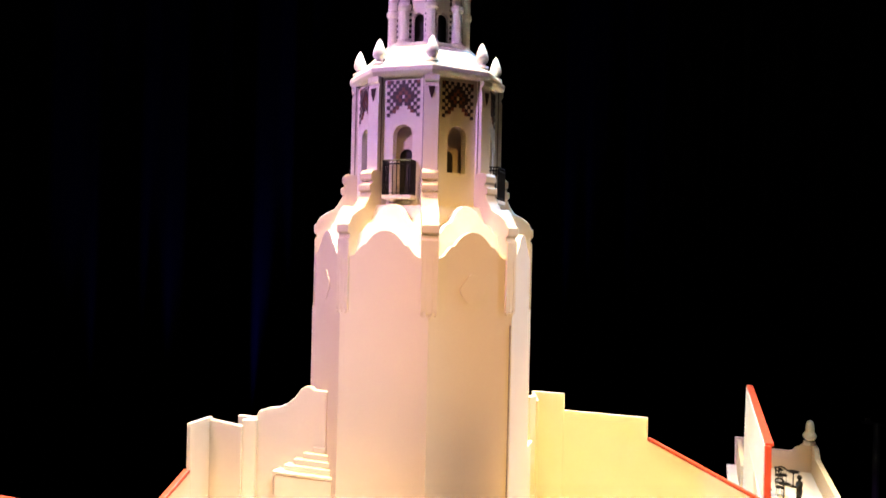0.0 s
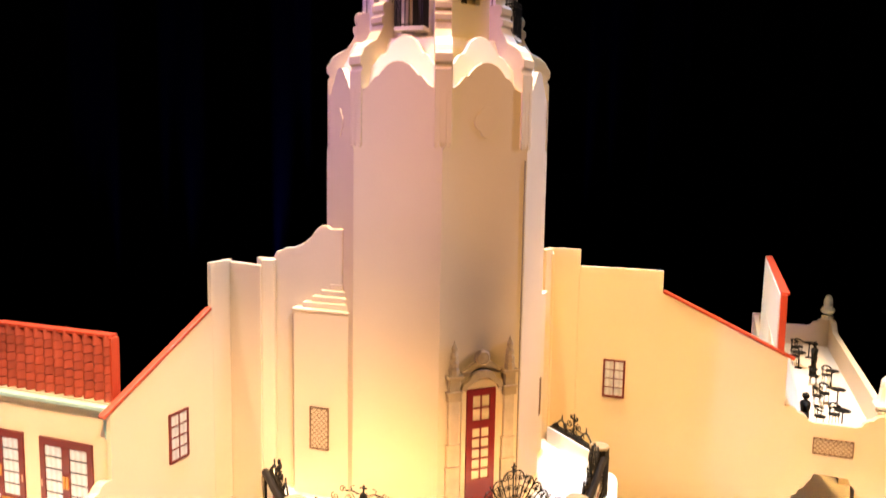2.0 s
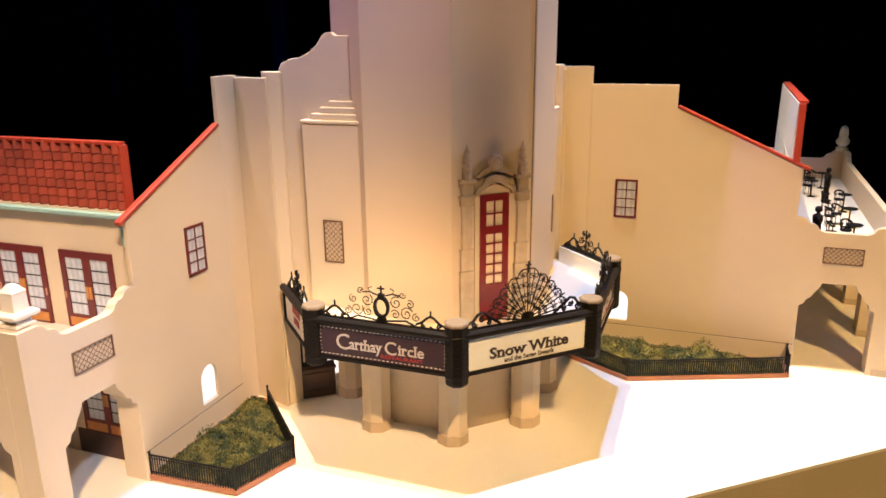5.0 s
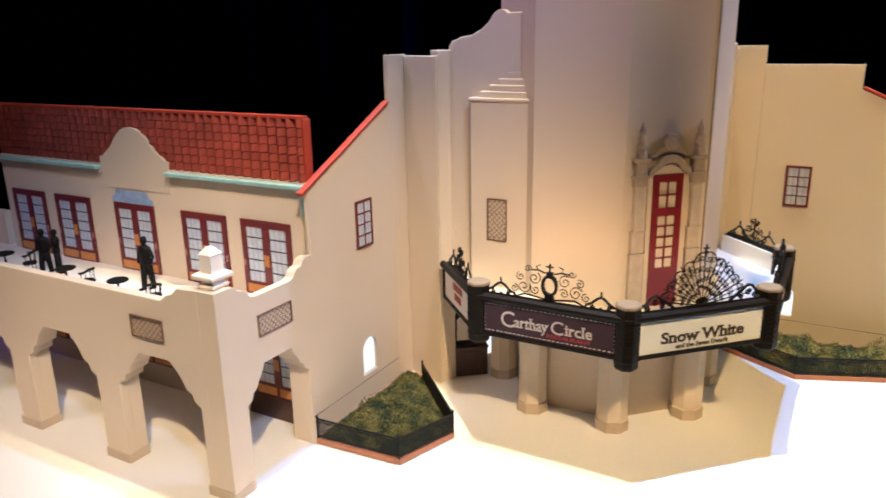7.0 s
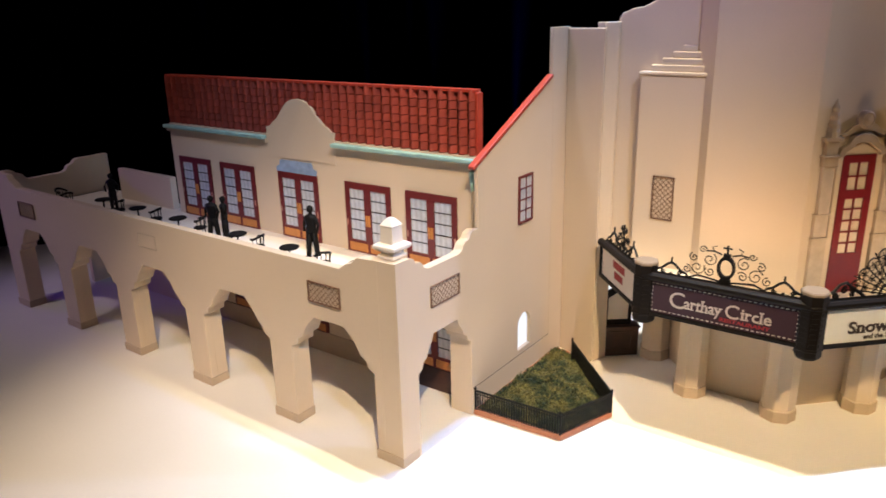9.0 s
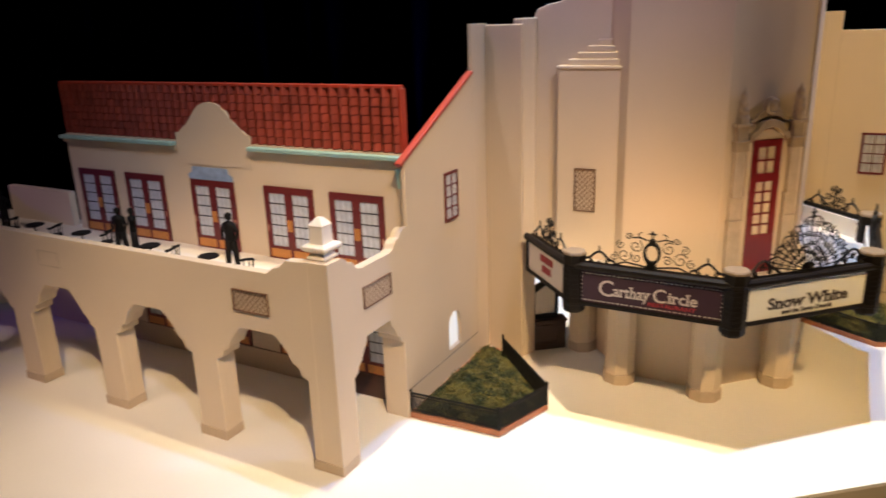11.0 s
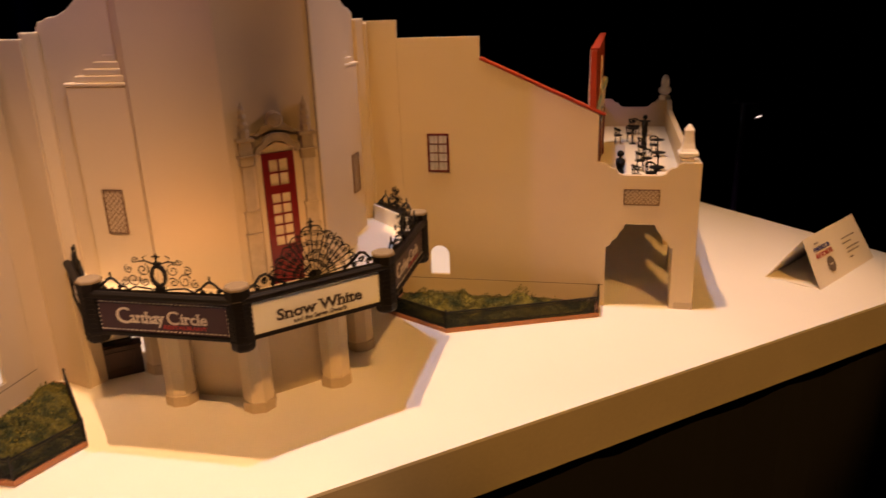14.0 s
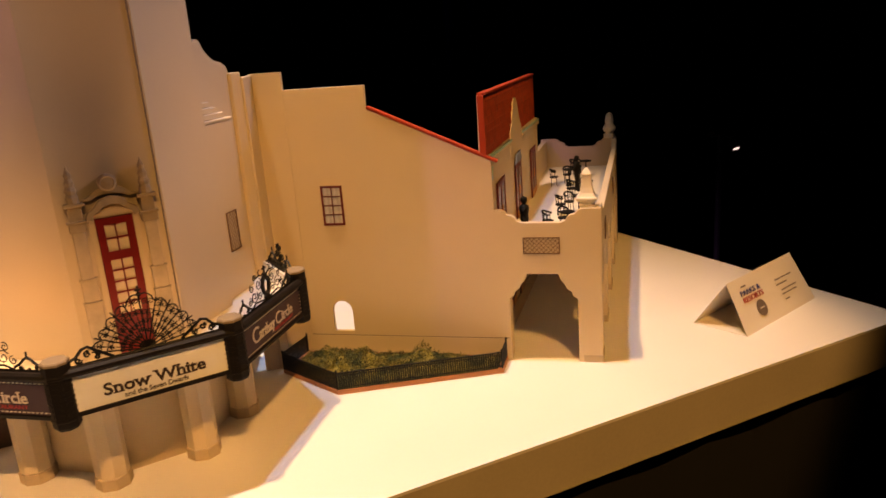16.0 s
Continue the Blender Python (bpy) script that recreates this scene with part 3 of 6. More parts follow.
    bm = plate(bmesh.new(), bottom + [(length - 0.0004, 0.0), (length - 0.0004, 0.1455), (0.0242, 0.1455)], [], 0.0175, front(A - 0.0080))
    part("arcade_backing", bm, STUCCO, root)
    # tan feet of the piers
    feet = [(0.0, 0.035)] + [(0.1585 * k - 0.0015 + 0.0, 0.1585 * k + 0.0355) for k in range(1, bays + 1)]
    for a0, a1 in feet:
        bm = box(bmesh.new(), (-a1 - 0.001, A - 0.0262, 0.0), (-a0 + 0.001, A + 0.001, 0.0110), lambda s, t, z: RUN(s, t, z))
        part("pier_foot", bm, PLINTH_TAN, root, "tan painted pier foot", round_edges=0.0006)
    # far end wall of the terrace
    arch2 = shoulder_arch(c, 0.048, 0.095, 0.131, 0.45)
    tail = 0.034 if name == "west_wing" else 0.013
    outer = [(A - 0.0105, 0.0), (A - 0.0105, 0.2235)] + [p for p in parapet_curve(c, 0.05) if F + 0.004 < p[0] < A - 0.014] + [(F - 0.004, 0.2235), (F - tail, 0.2235), (F - tail, 0.0), (c - 0.048, 0.0)] + arch2[1:-1] + [(c + 0.048, 0.0)]
    bm = plate(bmesh.new(), outer, [], 0.010, lambda u, v, w: RUN(w - length + 0.010, u, v))
    part("far_end_wall", bm, STUCCO, root, round_edges=0.001)
    # terrace floor
    bm = box(bmesh.new(), (-length + 0.010, F - 0.030, 0.146), (-0.0112, A - 0.0110, 0.160), lambda s, t, z: RUN(s, t, z))
    part("terrace_floor", bm, STUCCO_WHITE, root, "white terrace floor")
    # parapet behind the terrace past the facade
    if name == "west_wing":
        bm = box(bmesh.new(), (-length + 0.0950, F - 0.012, 0.0), (-0.5865, F - 0.001, 0.211), lambda s, t, z: MAP(s, t, z))
    else:
        bm = box(bmesh.new(), (-length + 0.0105, F - 0.010, 0.0), (-0.4900, F + 0.0002, 0.2200), lambda s, t, z: RUN(s, t, z))
    part("back_parapet", bm, STUCCO, root, round_edges=0.001)
    # the shorter wing's upper storey is cut down and set slightly askew
    short, askew = (0.967, 0.0) if name == "west_wing" else (0.828, 0.025)

    def BACK(s, t, z):
        return MAP(s * short, t - s * short * askew, z)

    # the facade stands forward of the roof
    ahead, turn_ = (0.0, 0.0) if name == "west_wing" else (0.0050, 0.038)

    def FACE(s, t, z):
        return MAP(s * short, t + ahead - s * short * turn_, z)

    # upper facade with the middle bay and its curved gable
    facade = [(0.0055, 0.0), (0.586, 0.0), (0.586, 0.2985), (0.0055, 0.2985)]
    bm = plate(bmesh.new(), facade, [], 0.012, lambda u, v, w: FACE(-u, F + w, v))
    part("facade", bm, STUCCO, root, round_edges=0.001)
    rise = 0.0 if name == "west_wing" else 0.010
    half = [(0.0645, 0.3085), (0.058, 0.3095), (0.051, 0.3150), (0.043, 0.3195), (0.035, 0.3275 + rise * 0.3), (0.027, 0.3365 + rise * 0.6), (0.0185, 0.3430 + rise * 0.8), (0.009, 0.3465 + rise)]
    gable = [(0.3575, 0.2690), (0.3575, 0.2990)] + [(0.293 + d, z) for d, z in half] + [(0.293, 0.3473 + rise)] + [(0.293 - d, z) for d, z in reversed(half)] + [(0.2285, 0.2990), (0.2285, 0.2690)]
    bm = plate(bmesh.new(), gable, [], 0.0040, lambda u, v, w: FACE(-u, F + 0.0008 + w, v))
    part("gable_bay", bm, STUCCO, root, "cream middle bay with curved gable")
    # roof slab, gutter and tiles
    back, cut = (-0.0090, 0.0120) if name == "west_wing" else (0.0030, 0.0)
    ob_, zb, ot, zt = F + back, 0.2990, F + back - 0.0004, 0.3665 if name == "west_wing" else 0.3800
    vdir = (MAP(0, ot, zt) - MAP(0, ob_, zb)).normalized()
    n = out - out.dot(vdir) * vdir
    n.normalize()
    udir = vdir.cross(n)

    slope_len = math.hypot(ob_ - ot, zt - zb)
    ny, nz = (zt - zb) / slope_len, (ob_ - ot) / slope_len

    def off(k, d):
        return ((ob_ + ny * d, zb + nz * d), (ot + ny * d, zt + nz * d))[k]
    bm = plate(bmesh.new(), [off(0, 0), off(1, 0), off(1, -0.0032), off(0, -0.0032)], [], 0.584 - cut, lambda u, v, w: BACK(w - 0.002 - cut, u, v))
    part("roof_slab", bm, PAN, root, "roof slab under the tiles")
    thick = 0.0058 if name == "west_wing" else 0.0036
    for w0 in (0.0014 - cut, -0.5842):
        bm = plate(bmesh.new(), [off(0, thick), off(1, thick), off(1, -0.0050), off(0, -0.0050)], [], 0.0028, lambda u, v, w: BACK(w + w0, u, v))
        part("roof_end", bm, TILE_EDGE, root, "red end board of the roof", round_edges=0.0006)
    bm = bmesh.new()
    (o0, z0), (o1, z1) = off(1, 0.0062), off(1, -0.0050)
    plate(bm, [(o0, z0 + 0.0002), (o0, z0 + 0.0032), (o1, z1 + 0.0032), (o1, z1 + 0.0002)], [], 0.5835 - cut, lambda u, v, w: BACK(w - 0.0016 - cut, u, v))
    part("ridge_board", bm, TILE_EDGE, root)
    bm = plate(bmesh.new(), ([off(0, -0.0034)] if name == "west_wing" else [(F - 0.0046, 0.2988), off(0, -0.0034)]) + [off(1, -0.0034), off(1, -0.0060)] + ([off(0, -0.0060)] if name == "west_wing" else [(F - 0.0060, 0.165), (F - 0.0046, 0.165)]), [], 0.583 - cut, lambda u, v, w: BACK(w - 0.0018 - cut, u, v))
    part("roof_back", bm, STUCCO_WHITE, root, "plain white back of the roof slab")
    for a0, a1 in ((0.001, 0.2280), (0.3580, 0.588)):
        bm = box(bmesh.new(), (-a1, F + 0.0005, 0.2922), (-a0, F + (0.0096 if name == "west_wing" else 0.0038), 0.2972), lambda s, t, z: FACE(s, t, z))
        part("gutter", bm, TEAL, root, "verdigris gutter strip", round_edges=0.0012)
        bm = box(bmesh.new(), (-a1, F + 0.0005, 0.2868), (-a0, F + 0.0035, 0.2917), lambda s, t, z: FACE(s, t, z))
        part("eaves_board", bm, STUCCO, root)
    bm = tube(bmesh.new(), [FACE(-0.0125, F + 0.0045, 0.283), FACE(-0.0125, F + 0.0045, 0.262)], 0.0038, 6, 0.0018)
    part("rainwater_head", bm, TEAL, root, "verdigris rainwater head")
    bm = tube(bmesh.new(), [FACE(-0.0125, F + 0.003, 0.262), FACE(-0.0125, F + 0.003, 0.161)], 0.0016, 6)
    part("downpipe", bm, STUCCO, root)
    # doors and windows
    spread = 0.995 / 0.967 if name == "west_wing" else 1.0
    for a in (0.073, 0.171, 0.294, 0.418, 0.515) if name == "west_wing" else (0.110, 0.294, 0.495):
        french_door(root, pose_of(FACE(-a * spread, F + 0.0002, 0.1605), udir, out))
    for a in (0.073, 0.171, 0.294, 0.418, 0.515):
        french_door(root, pose_of(FACE(-a * spread, F + 0.0002, 0.030), udir, out))
    bm = plate(bmesh.new(), [(-0.037, 0), (0.037, 0), (0.037, 0.006), (0.031, 0.009), (0.029, 0.016), (-0.029, 0.016), (-0.031, 0.009), (-0.037, 0.006)], [], 0.0018, lambda u, v, w: V(u, v, w + 0.0018))
    part("transom", bm, SKYGLASS, root, "blue fanlight over the middle door", pose_of(FACE(-0.294 * spread, F + 0.0012, 0.2510), udir, out))
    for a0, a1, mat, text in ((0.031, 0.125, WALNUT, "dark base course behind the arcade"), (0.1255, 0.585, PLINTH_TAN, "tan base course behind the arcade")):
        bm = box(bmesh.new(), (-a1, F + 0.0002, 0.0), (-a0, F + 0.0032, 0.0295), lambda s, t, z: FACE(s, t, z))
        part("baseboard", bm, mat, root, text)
    eu = up.cross(end_n)
    small_window(root, pose_of(MAP(0.0002, WINDOW[name], 0.2065), eu, end_n))
    lattice(root, pose_of(MAP(0.0002, c, 0.1725), eu, end_n), 0.0505, 0.0235, 0.0064)
    for k in ((0.098,) if name != "east_wing" else (0.098, 0.415)):
        lattice(root, pose_of(RUN(-k, A + 0.0004, 0.1725), udir, out), 0.0465, 0.0235, 0.0064)
    if name == "west_wing":
        lattice(root, pose_of(MAP(-0.735, A - 0.0002, 0.1740), udir, out), 0.0465, 0.0235, 0.0064)
        edge = plate(bmesh.new(), rect(-0.019, -0.0095, 0.019, 0.0095), [rect(-0.0183, -0.0088, 0.0183, 0.0088)], 0.0005, lambda u, v, d: V(u, v, d + 0.0005))
        part("panel_edge", edge, PLINTH_TAN, root, "thin outline of a blank panel", pose_of(MAP(-0.416, A - 0.0003, 0.1770), udir, out))
    # tiles last
    rows, cols = (7, 41) if name == "west_wing" else (8, 41)
    step_v = (MAP(0, ot, zt) - MAP(0, ob_, zb)).length / rows
    for i in range(cols):
        a = 0.0070 + cut + i * (0.588 - 0.013 - cut) / (cols - 1)
        for j in range(rows):
            zc = zb + (zt - zb) * (j + 0.5) / rows
            d = abs(a - 0.293)
            if d < 0.050 and zc < 0.312 or d < 0.030 and zc < 0.325:
                continue
            origin = BACK(-a, ob_, zb) + vdir * (j * step_v) + n * 0.0006
            m = Matrix((udir, vdir, n * (1.3 if name == "west_wing" else 0.62))).transposed().to_4x4()
            m.translation = origin
            part("tile", TILE_MESH, TILE, root, m=m)
    return root


NICHE = {"west_wing": 0.436, "east_wing": 0.4355}
WINDOW = {"west_wing": 0.4375, "east_wing": 0.4388}


# ---- stepped walls between wing and tower ----
def shoulder(name, label, MAP, t0, z0):
    root = thing(name, label, "model building", MAP(0.06, 0.33, 0))

    def rim(points, z, top, nm, mat=STUCCO, soft=0.0012):
        bm = bmesh.new()
        column(bm, [tuple(MAP(s, t, 0).xy) for s, t in points], z, top)
        return part(nm, bm, mat, root, round_edges=soft)
    rim([(-0.005, t0 - 0.0002), (0.0, t0 - 0.0002), (0.0, 0.3320), (-0.005, 0.3320)], 0.0, z0, "wall", STUCCO, 0.0003)
    rim([(0.0002, 0.3375), (0.0560, 0.3540), (0.0560, 0.3490), (0.0002, 0.3325)], 0.0, 0.4262, "wall")
    rim([(0.0510, 0.3485), (0.0560, 0.3485), (0.0650, 0.3300), (0.0600, 0.3300)], 0.0, 0.4262, "wall")
    rim([(0.0655, 0.3300), (0.0655, 0.3250), (0.0350, 0.3250), (0.0350, 0.3300)], 0.13, 0.4325, "wall")
    rim([(0.0525, 0.3485), (0.0558, 0.3505), (0.0690, 0.3440), (0.0690, 0.3160), (0.0640, 0.3160)], 0.130, 0.4328, "corner_block")
    # buttress with a curved crown
    crown = [(0.0660, 0.130), (0.0660, 0.4330), (0.0700, 0.4400), (0.0780, 0.4420), (0.0800, 0.4440), (0.0950, 0.4460), (0.1080, 0.4520), (0.1180, 0.4600), (0.1250, 0.4700), (0.1310, 0.4735), (0.1380, 0.4735), (0.1420, 0.4700), (0.1600, 0.4700), (0.1600, 0.130)]
    bm = plate(bmesh.new(), [(u, v + (0.003 if v > 0.2 else 0.0)) for u, v in crown], [], 0.008, lambda u, v, w: MAP(u, 0.3390 + w, v))
    part("buttress", bm, STUCCO, root, "buttress wall with a curved crown", round_edges=0.0012)
    # projecting bay with its stepped cap
    rim([(0.1005, 0.3525), (0.1790, 0.3525), (0.1790, 0.300), (0.1005, 0.300)], 0.130, 0.3748, "bay")
    rim([(0.0990, 0.3545), (0.1805, 0.3545), (0.1805, 0.300), (0.0990, 0.300)], 0.3748, 0.3788, "ledge")
    for k in range(4):
        d = 0.0085 * (k + 1)
        rim([(0.1005 + d * 1.25, 0.3525 - d * 0.36), (0.1790 - d * 0.55, 0.3525 - d * 0.36), (0.1790 - d * 0.55, 0.300), (0.1005 + d * 1.25, 0.300)], 0.3788 + 0.0072 * k, 0.3788 + 0.0072 * (k + 1), "step")
    out = (MAP(0, 1, 0) - MAP(0, 0, 0)).normalized()
    lattice(root, pose_of(MAP(0.1360, 0.3527, 0.2345), V(0, 0, 1).cross(out), out), 0.0255, 0.0520, 0.0064)
    return root


# ---- tower ----
C = (0.2385, -0.238)
CV = V(C[0], C[1], 0)


def facet(angle, apothem):
    """Frame of a facet: out, along and its middle."""
    n = V(math.cos(angle), math.sin(angle), 0)
    u = V(0, 0, 1).cross(n)
    mid = CV + n * apothem
    return n, u, mid


def facet_map(angle, apothem):
    n, u, mid = facet(angle, apothem)
    return lambda a, z, w: mid + u * a + n * w + V(0, 0, z)


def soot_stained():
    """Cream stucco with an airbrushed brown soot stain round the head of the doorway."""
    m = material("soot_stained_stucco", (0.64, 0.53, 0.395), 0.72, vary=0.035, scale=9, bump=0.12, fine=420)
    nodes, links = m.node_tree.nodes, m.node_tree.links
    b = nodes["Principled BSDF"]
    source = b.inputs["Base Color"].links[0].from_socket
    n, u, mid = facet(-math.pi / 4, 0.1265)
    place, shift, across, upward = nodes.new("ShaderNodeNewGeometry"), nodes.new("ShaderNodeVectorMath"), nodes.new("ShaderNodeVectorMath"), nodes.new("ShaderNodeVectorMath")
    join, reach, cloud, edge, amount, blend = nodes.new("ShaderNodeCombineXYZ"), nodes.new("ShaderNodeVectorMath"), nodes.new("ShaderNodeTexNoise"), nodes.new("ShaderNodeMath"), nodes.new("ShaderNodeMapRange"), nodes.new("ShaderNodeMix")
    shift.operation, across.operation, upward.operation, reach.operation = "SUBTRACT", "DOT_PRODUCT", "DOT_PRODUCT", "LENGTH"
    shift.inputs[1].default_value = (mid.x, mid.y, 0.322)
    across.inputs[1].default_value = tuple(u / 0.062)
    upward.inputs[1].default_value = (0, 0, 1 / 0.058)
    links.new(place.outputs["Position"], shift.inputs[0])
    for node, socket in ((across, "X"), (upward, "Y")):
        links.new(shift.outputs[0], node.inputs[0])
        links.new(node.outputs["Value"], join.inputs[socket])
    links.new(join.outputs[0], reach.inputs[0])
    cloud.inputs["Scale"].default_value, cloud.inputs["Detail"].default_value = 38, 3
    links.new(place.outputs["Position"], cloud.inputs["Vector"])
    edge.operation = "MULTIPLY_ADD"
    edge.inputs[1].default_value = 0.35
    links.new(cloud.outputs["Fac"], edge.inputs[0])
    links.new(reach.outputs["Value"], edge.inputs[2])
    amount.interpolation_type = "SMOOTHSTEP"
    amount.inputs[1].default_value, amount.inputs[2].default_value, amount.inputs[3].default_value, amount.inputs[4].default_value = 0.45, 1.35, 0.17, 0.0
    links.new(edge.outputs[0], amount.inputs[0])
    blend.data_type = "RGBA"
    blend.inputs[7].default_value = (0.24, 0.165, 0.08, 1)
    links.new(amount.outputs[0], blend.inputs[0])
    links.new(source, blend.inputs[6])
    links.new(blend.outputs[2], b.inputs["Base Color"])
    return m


def tower():
    root = thing("tower", "eight-sided cream stucco tower with scalloped parapet and lantern", "model building", (C[0], C[1], 0.0))
    side = 2 * 0.1265 * math.tan(math.pi / 8)
    bm = column(bmesh.new(), eight(C, 0.1190), 0.128, 0.600)
    part("core", bm, STUCCO, root)
    bm = column(bmesh.new(), eight(C, 0.1060), 0.0, 0.1275)
    part("ground_storey", bm, STUCCO, root)
    for k in range(8):
        a = math.pi / 8 + k * math.pi / 4
        p = (C[0] + 0.1315 * math.cos(a), C[1] + 0.1315 * math.sin(a))
        bm = turned(bmesh.new(), [(0.0190, 0.0135), (0.0184, 0.014), (0.0184, 0.128)], 8, lambda x, y, z, p=p: V(p[0] + x, p[1] + y, z), a + math.pi / 8)
        part("post", bm, STUCCO, root, "eight-sided stucco post", round_edges=0.0008)
        bm = turned(bmesh.new(), [(0.0200, 0.0), (0.0200, 0.013), (0.0190, 0.0135)], 8, lambda x, y, z, p=p: V(p[0] + x, p[1] + y, z), a + math.pi / 8)
        part("post_foot", bm, PLINTH_TAN, root, "tan painted post foot")
    # scalloped parapet
    half = [(0.0523, 0.128), (0.0523, 0.5660), (0.0490, 0.5700), (0.0490, 0.6310), (0.0400, 0.6310), (0.0355, 0.6335), (0.0300, 0.6400), (0.0270, 0.6435), (0.0225, 0.6445), (0.0195, 0.6490), (0.0130, 0.6555), (0.0060, 0.6590)]
    outline = [(-d, z) for d, z in half] + [(0, 0.6598)] + [(d, z) for d, z in reversed(half)]
    inner_half = [(0.0440, 0.615), (0.0440, 0.6540), (0.0400, 0.6545), (0.0340, 0.6590), (0.0290, 0.6660), (0.0255, 0.6690), (0.0215, 0.6700), (0.0180, 0.6750), (0.0125, 0.6840), (0.0060, 0.6885)]
    inner = [(-d, z) for d, z in inner_half] + [(0, 0.6897)] + [(d, z) for d, z in reversed(inner_half)]
    for k in range(8):
        a = k * math.pi / 4
        bm = plate(bmesh.new(), outline, [], 0.007, facet_map(a, 0.1265))
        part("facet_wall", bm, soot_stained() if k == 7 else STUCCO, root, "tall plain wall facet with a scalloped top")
        flat = facet_map(a, 0.0)
        bm = plate(bmesh.new(), inner, [], 0.010, lambda u, z, w, flat=flat: flat(u, z, w + 0.1195 - 0.0115 * (z - 0.630) / 0.060))
        part("attic_panel", bm, STUCCO_WHITE, root, round_edges=0.0010)
        if k % 2:
            # quatrefoil relief
            pts = []
            for q in range(48):
                t = 2 * math.pi * q / 48
                r = 0.0115 + 0.0035 * abs(math.cos(2 * t))
                pts.append((r * math.cos(t) * 1.0, 0.5965 + r * math.sin(t) * 1.15))
            bm = plate(bmesh.new(), pts, [], 0.003, facet_map(a, 0.1274))
            part("quatrefoil", bm, STUCCO, root, "quatrefoil relief", round_edges=0.0006)
    bm = column(bmesh.new(), eight(C, 0.1160), 0.6240, 0.6900, eight(C, 0.0900))
    part("attic_roof", bm, STUCCO_WHITE, root)
    # a thin dark strip along one corner
    n = V(math.cos(-math.pi / 8), math.sin(-math.pi / 8), 0)
    t = V(0, 0, 1).cross(n)
    bm = box(bmesh.new(), (-0.0030, 0.160, 0.1320), (-0.0014, 0.556, 0.1366), lambda u, z, r: CV + n * r + t * u + V(0, 0, z))
    part("joint", bm, PLINTH_DARK, root, "thin dark strip along a corner")
    # corner pilasters with scroll buttresses
    prof = [(0.1345, 0.5700), (0.1352, 0.5740), (0.1352, 0.6500), (0.1330, 0.6520), (0.1330, 0.6555), (0.1362, 0.6575), (0.1362, 0.6665), (0.1335, 0.6690), (0.1300, 0.6760), (0.1220, 0.6820), (0.1120, 0.6870), (0.1060, 0.6960), (0.1020, 0.7040), (0.1050, 0.7060), (0.1050, 0.7125), (0.1015, 0.7145), (0.1000, 0.7170), (0.1030, 0.7190), (0.1030, 0.7260), (0.0990, 0.7300), (0.0850, 0.7300), (0.0850, 0.5700)]
    for k in range(8):
        a = math.pi / 8 + k * math.pi / 4
        n = V(math.cos(a), math.sin(a), 0)
        u = V(0, 0, 1).cross(n)
        bm = plate(bmesh.new(), prof, [], 0.0190, lambda r, z, w, n=n, u=u: CV + n * r + u * (w + 0.0095) + V(0, 0, z))
        part("pilaster", bm, STUCCO, root, "corner pilaster with scrolled buttress", round_edges=0.0010)
        tip = [(-0.0095, 0.5702), (0.0095, 0.5702), (0.0, 0.5575)]
        bm = plate(bmesh.new(), tip, [], 0.030, lambda v, z, w, n=n, u=u: CV + n * (0.1352 - 0.0035 * max(0.0, 0.5700 - z) / 0.0125 + w) + u * v + V(0, 0, z))
        part("pilaster_tip", bm, STUCCO, root, "pointed foot of the corner pilaster", round_edges=0.0005)
    return root


MOSAIC_MESH = finish("mosaic_tile", box(bmesh.new(), (-0.00198, -0.00202, 0.0), (0.00198, 0.00202, 0.0008)), MOSAIC)
MOSAIC_BROWN_MESH = finish("mosaic_tile", box(bmesh.new(), (-0.00198, -0.00202, 0.0), (0.00198, 0.00202, 0.0008)), MOSAIC_BROWN)
BALUSTER = finish("baluster", turned(bmesh.new(), [(0.0006, 0.0), (0.0006, 0.0400)], 4), IRON)


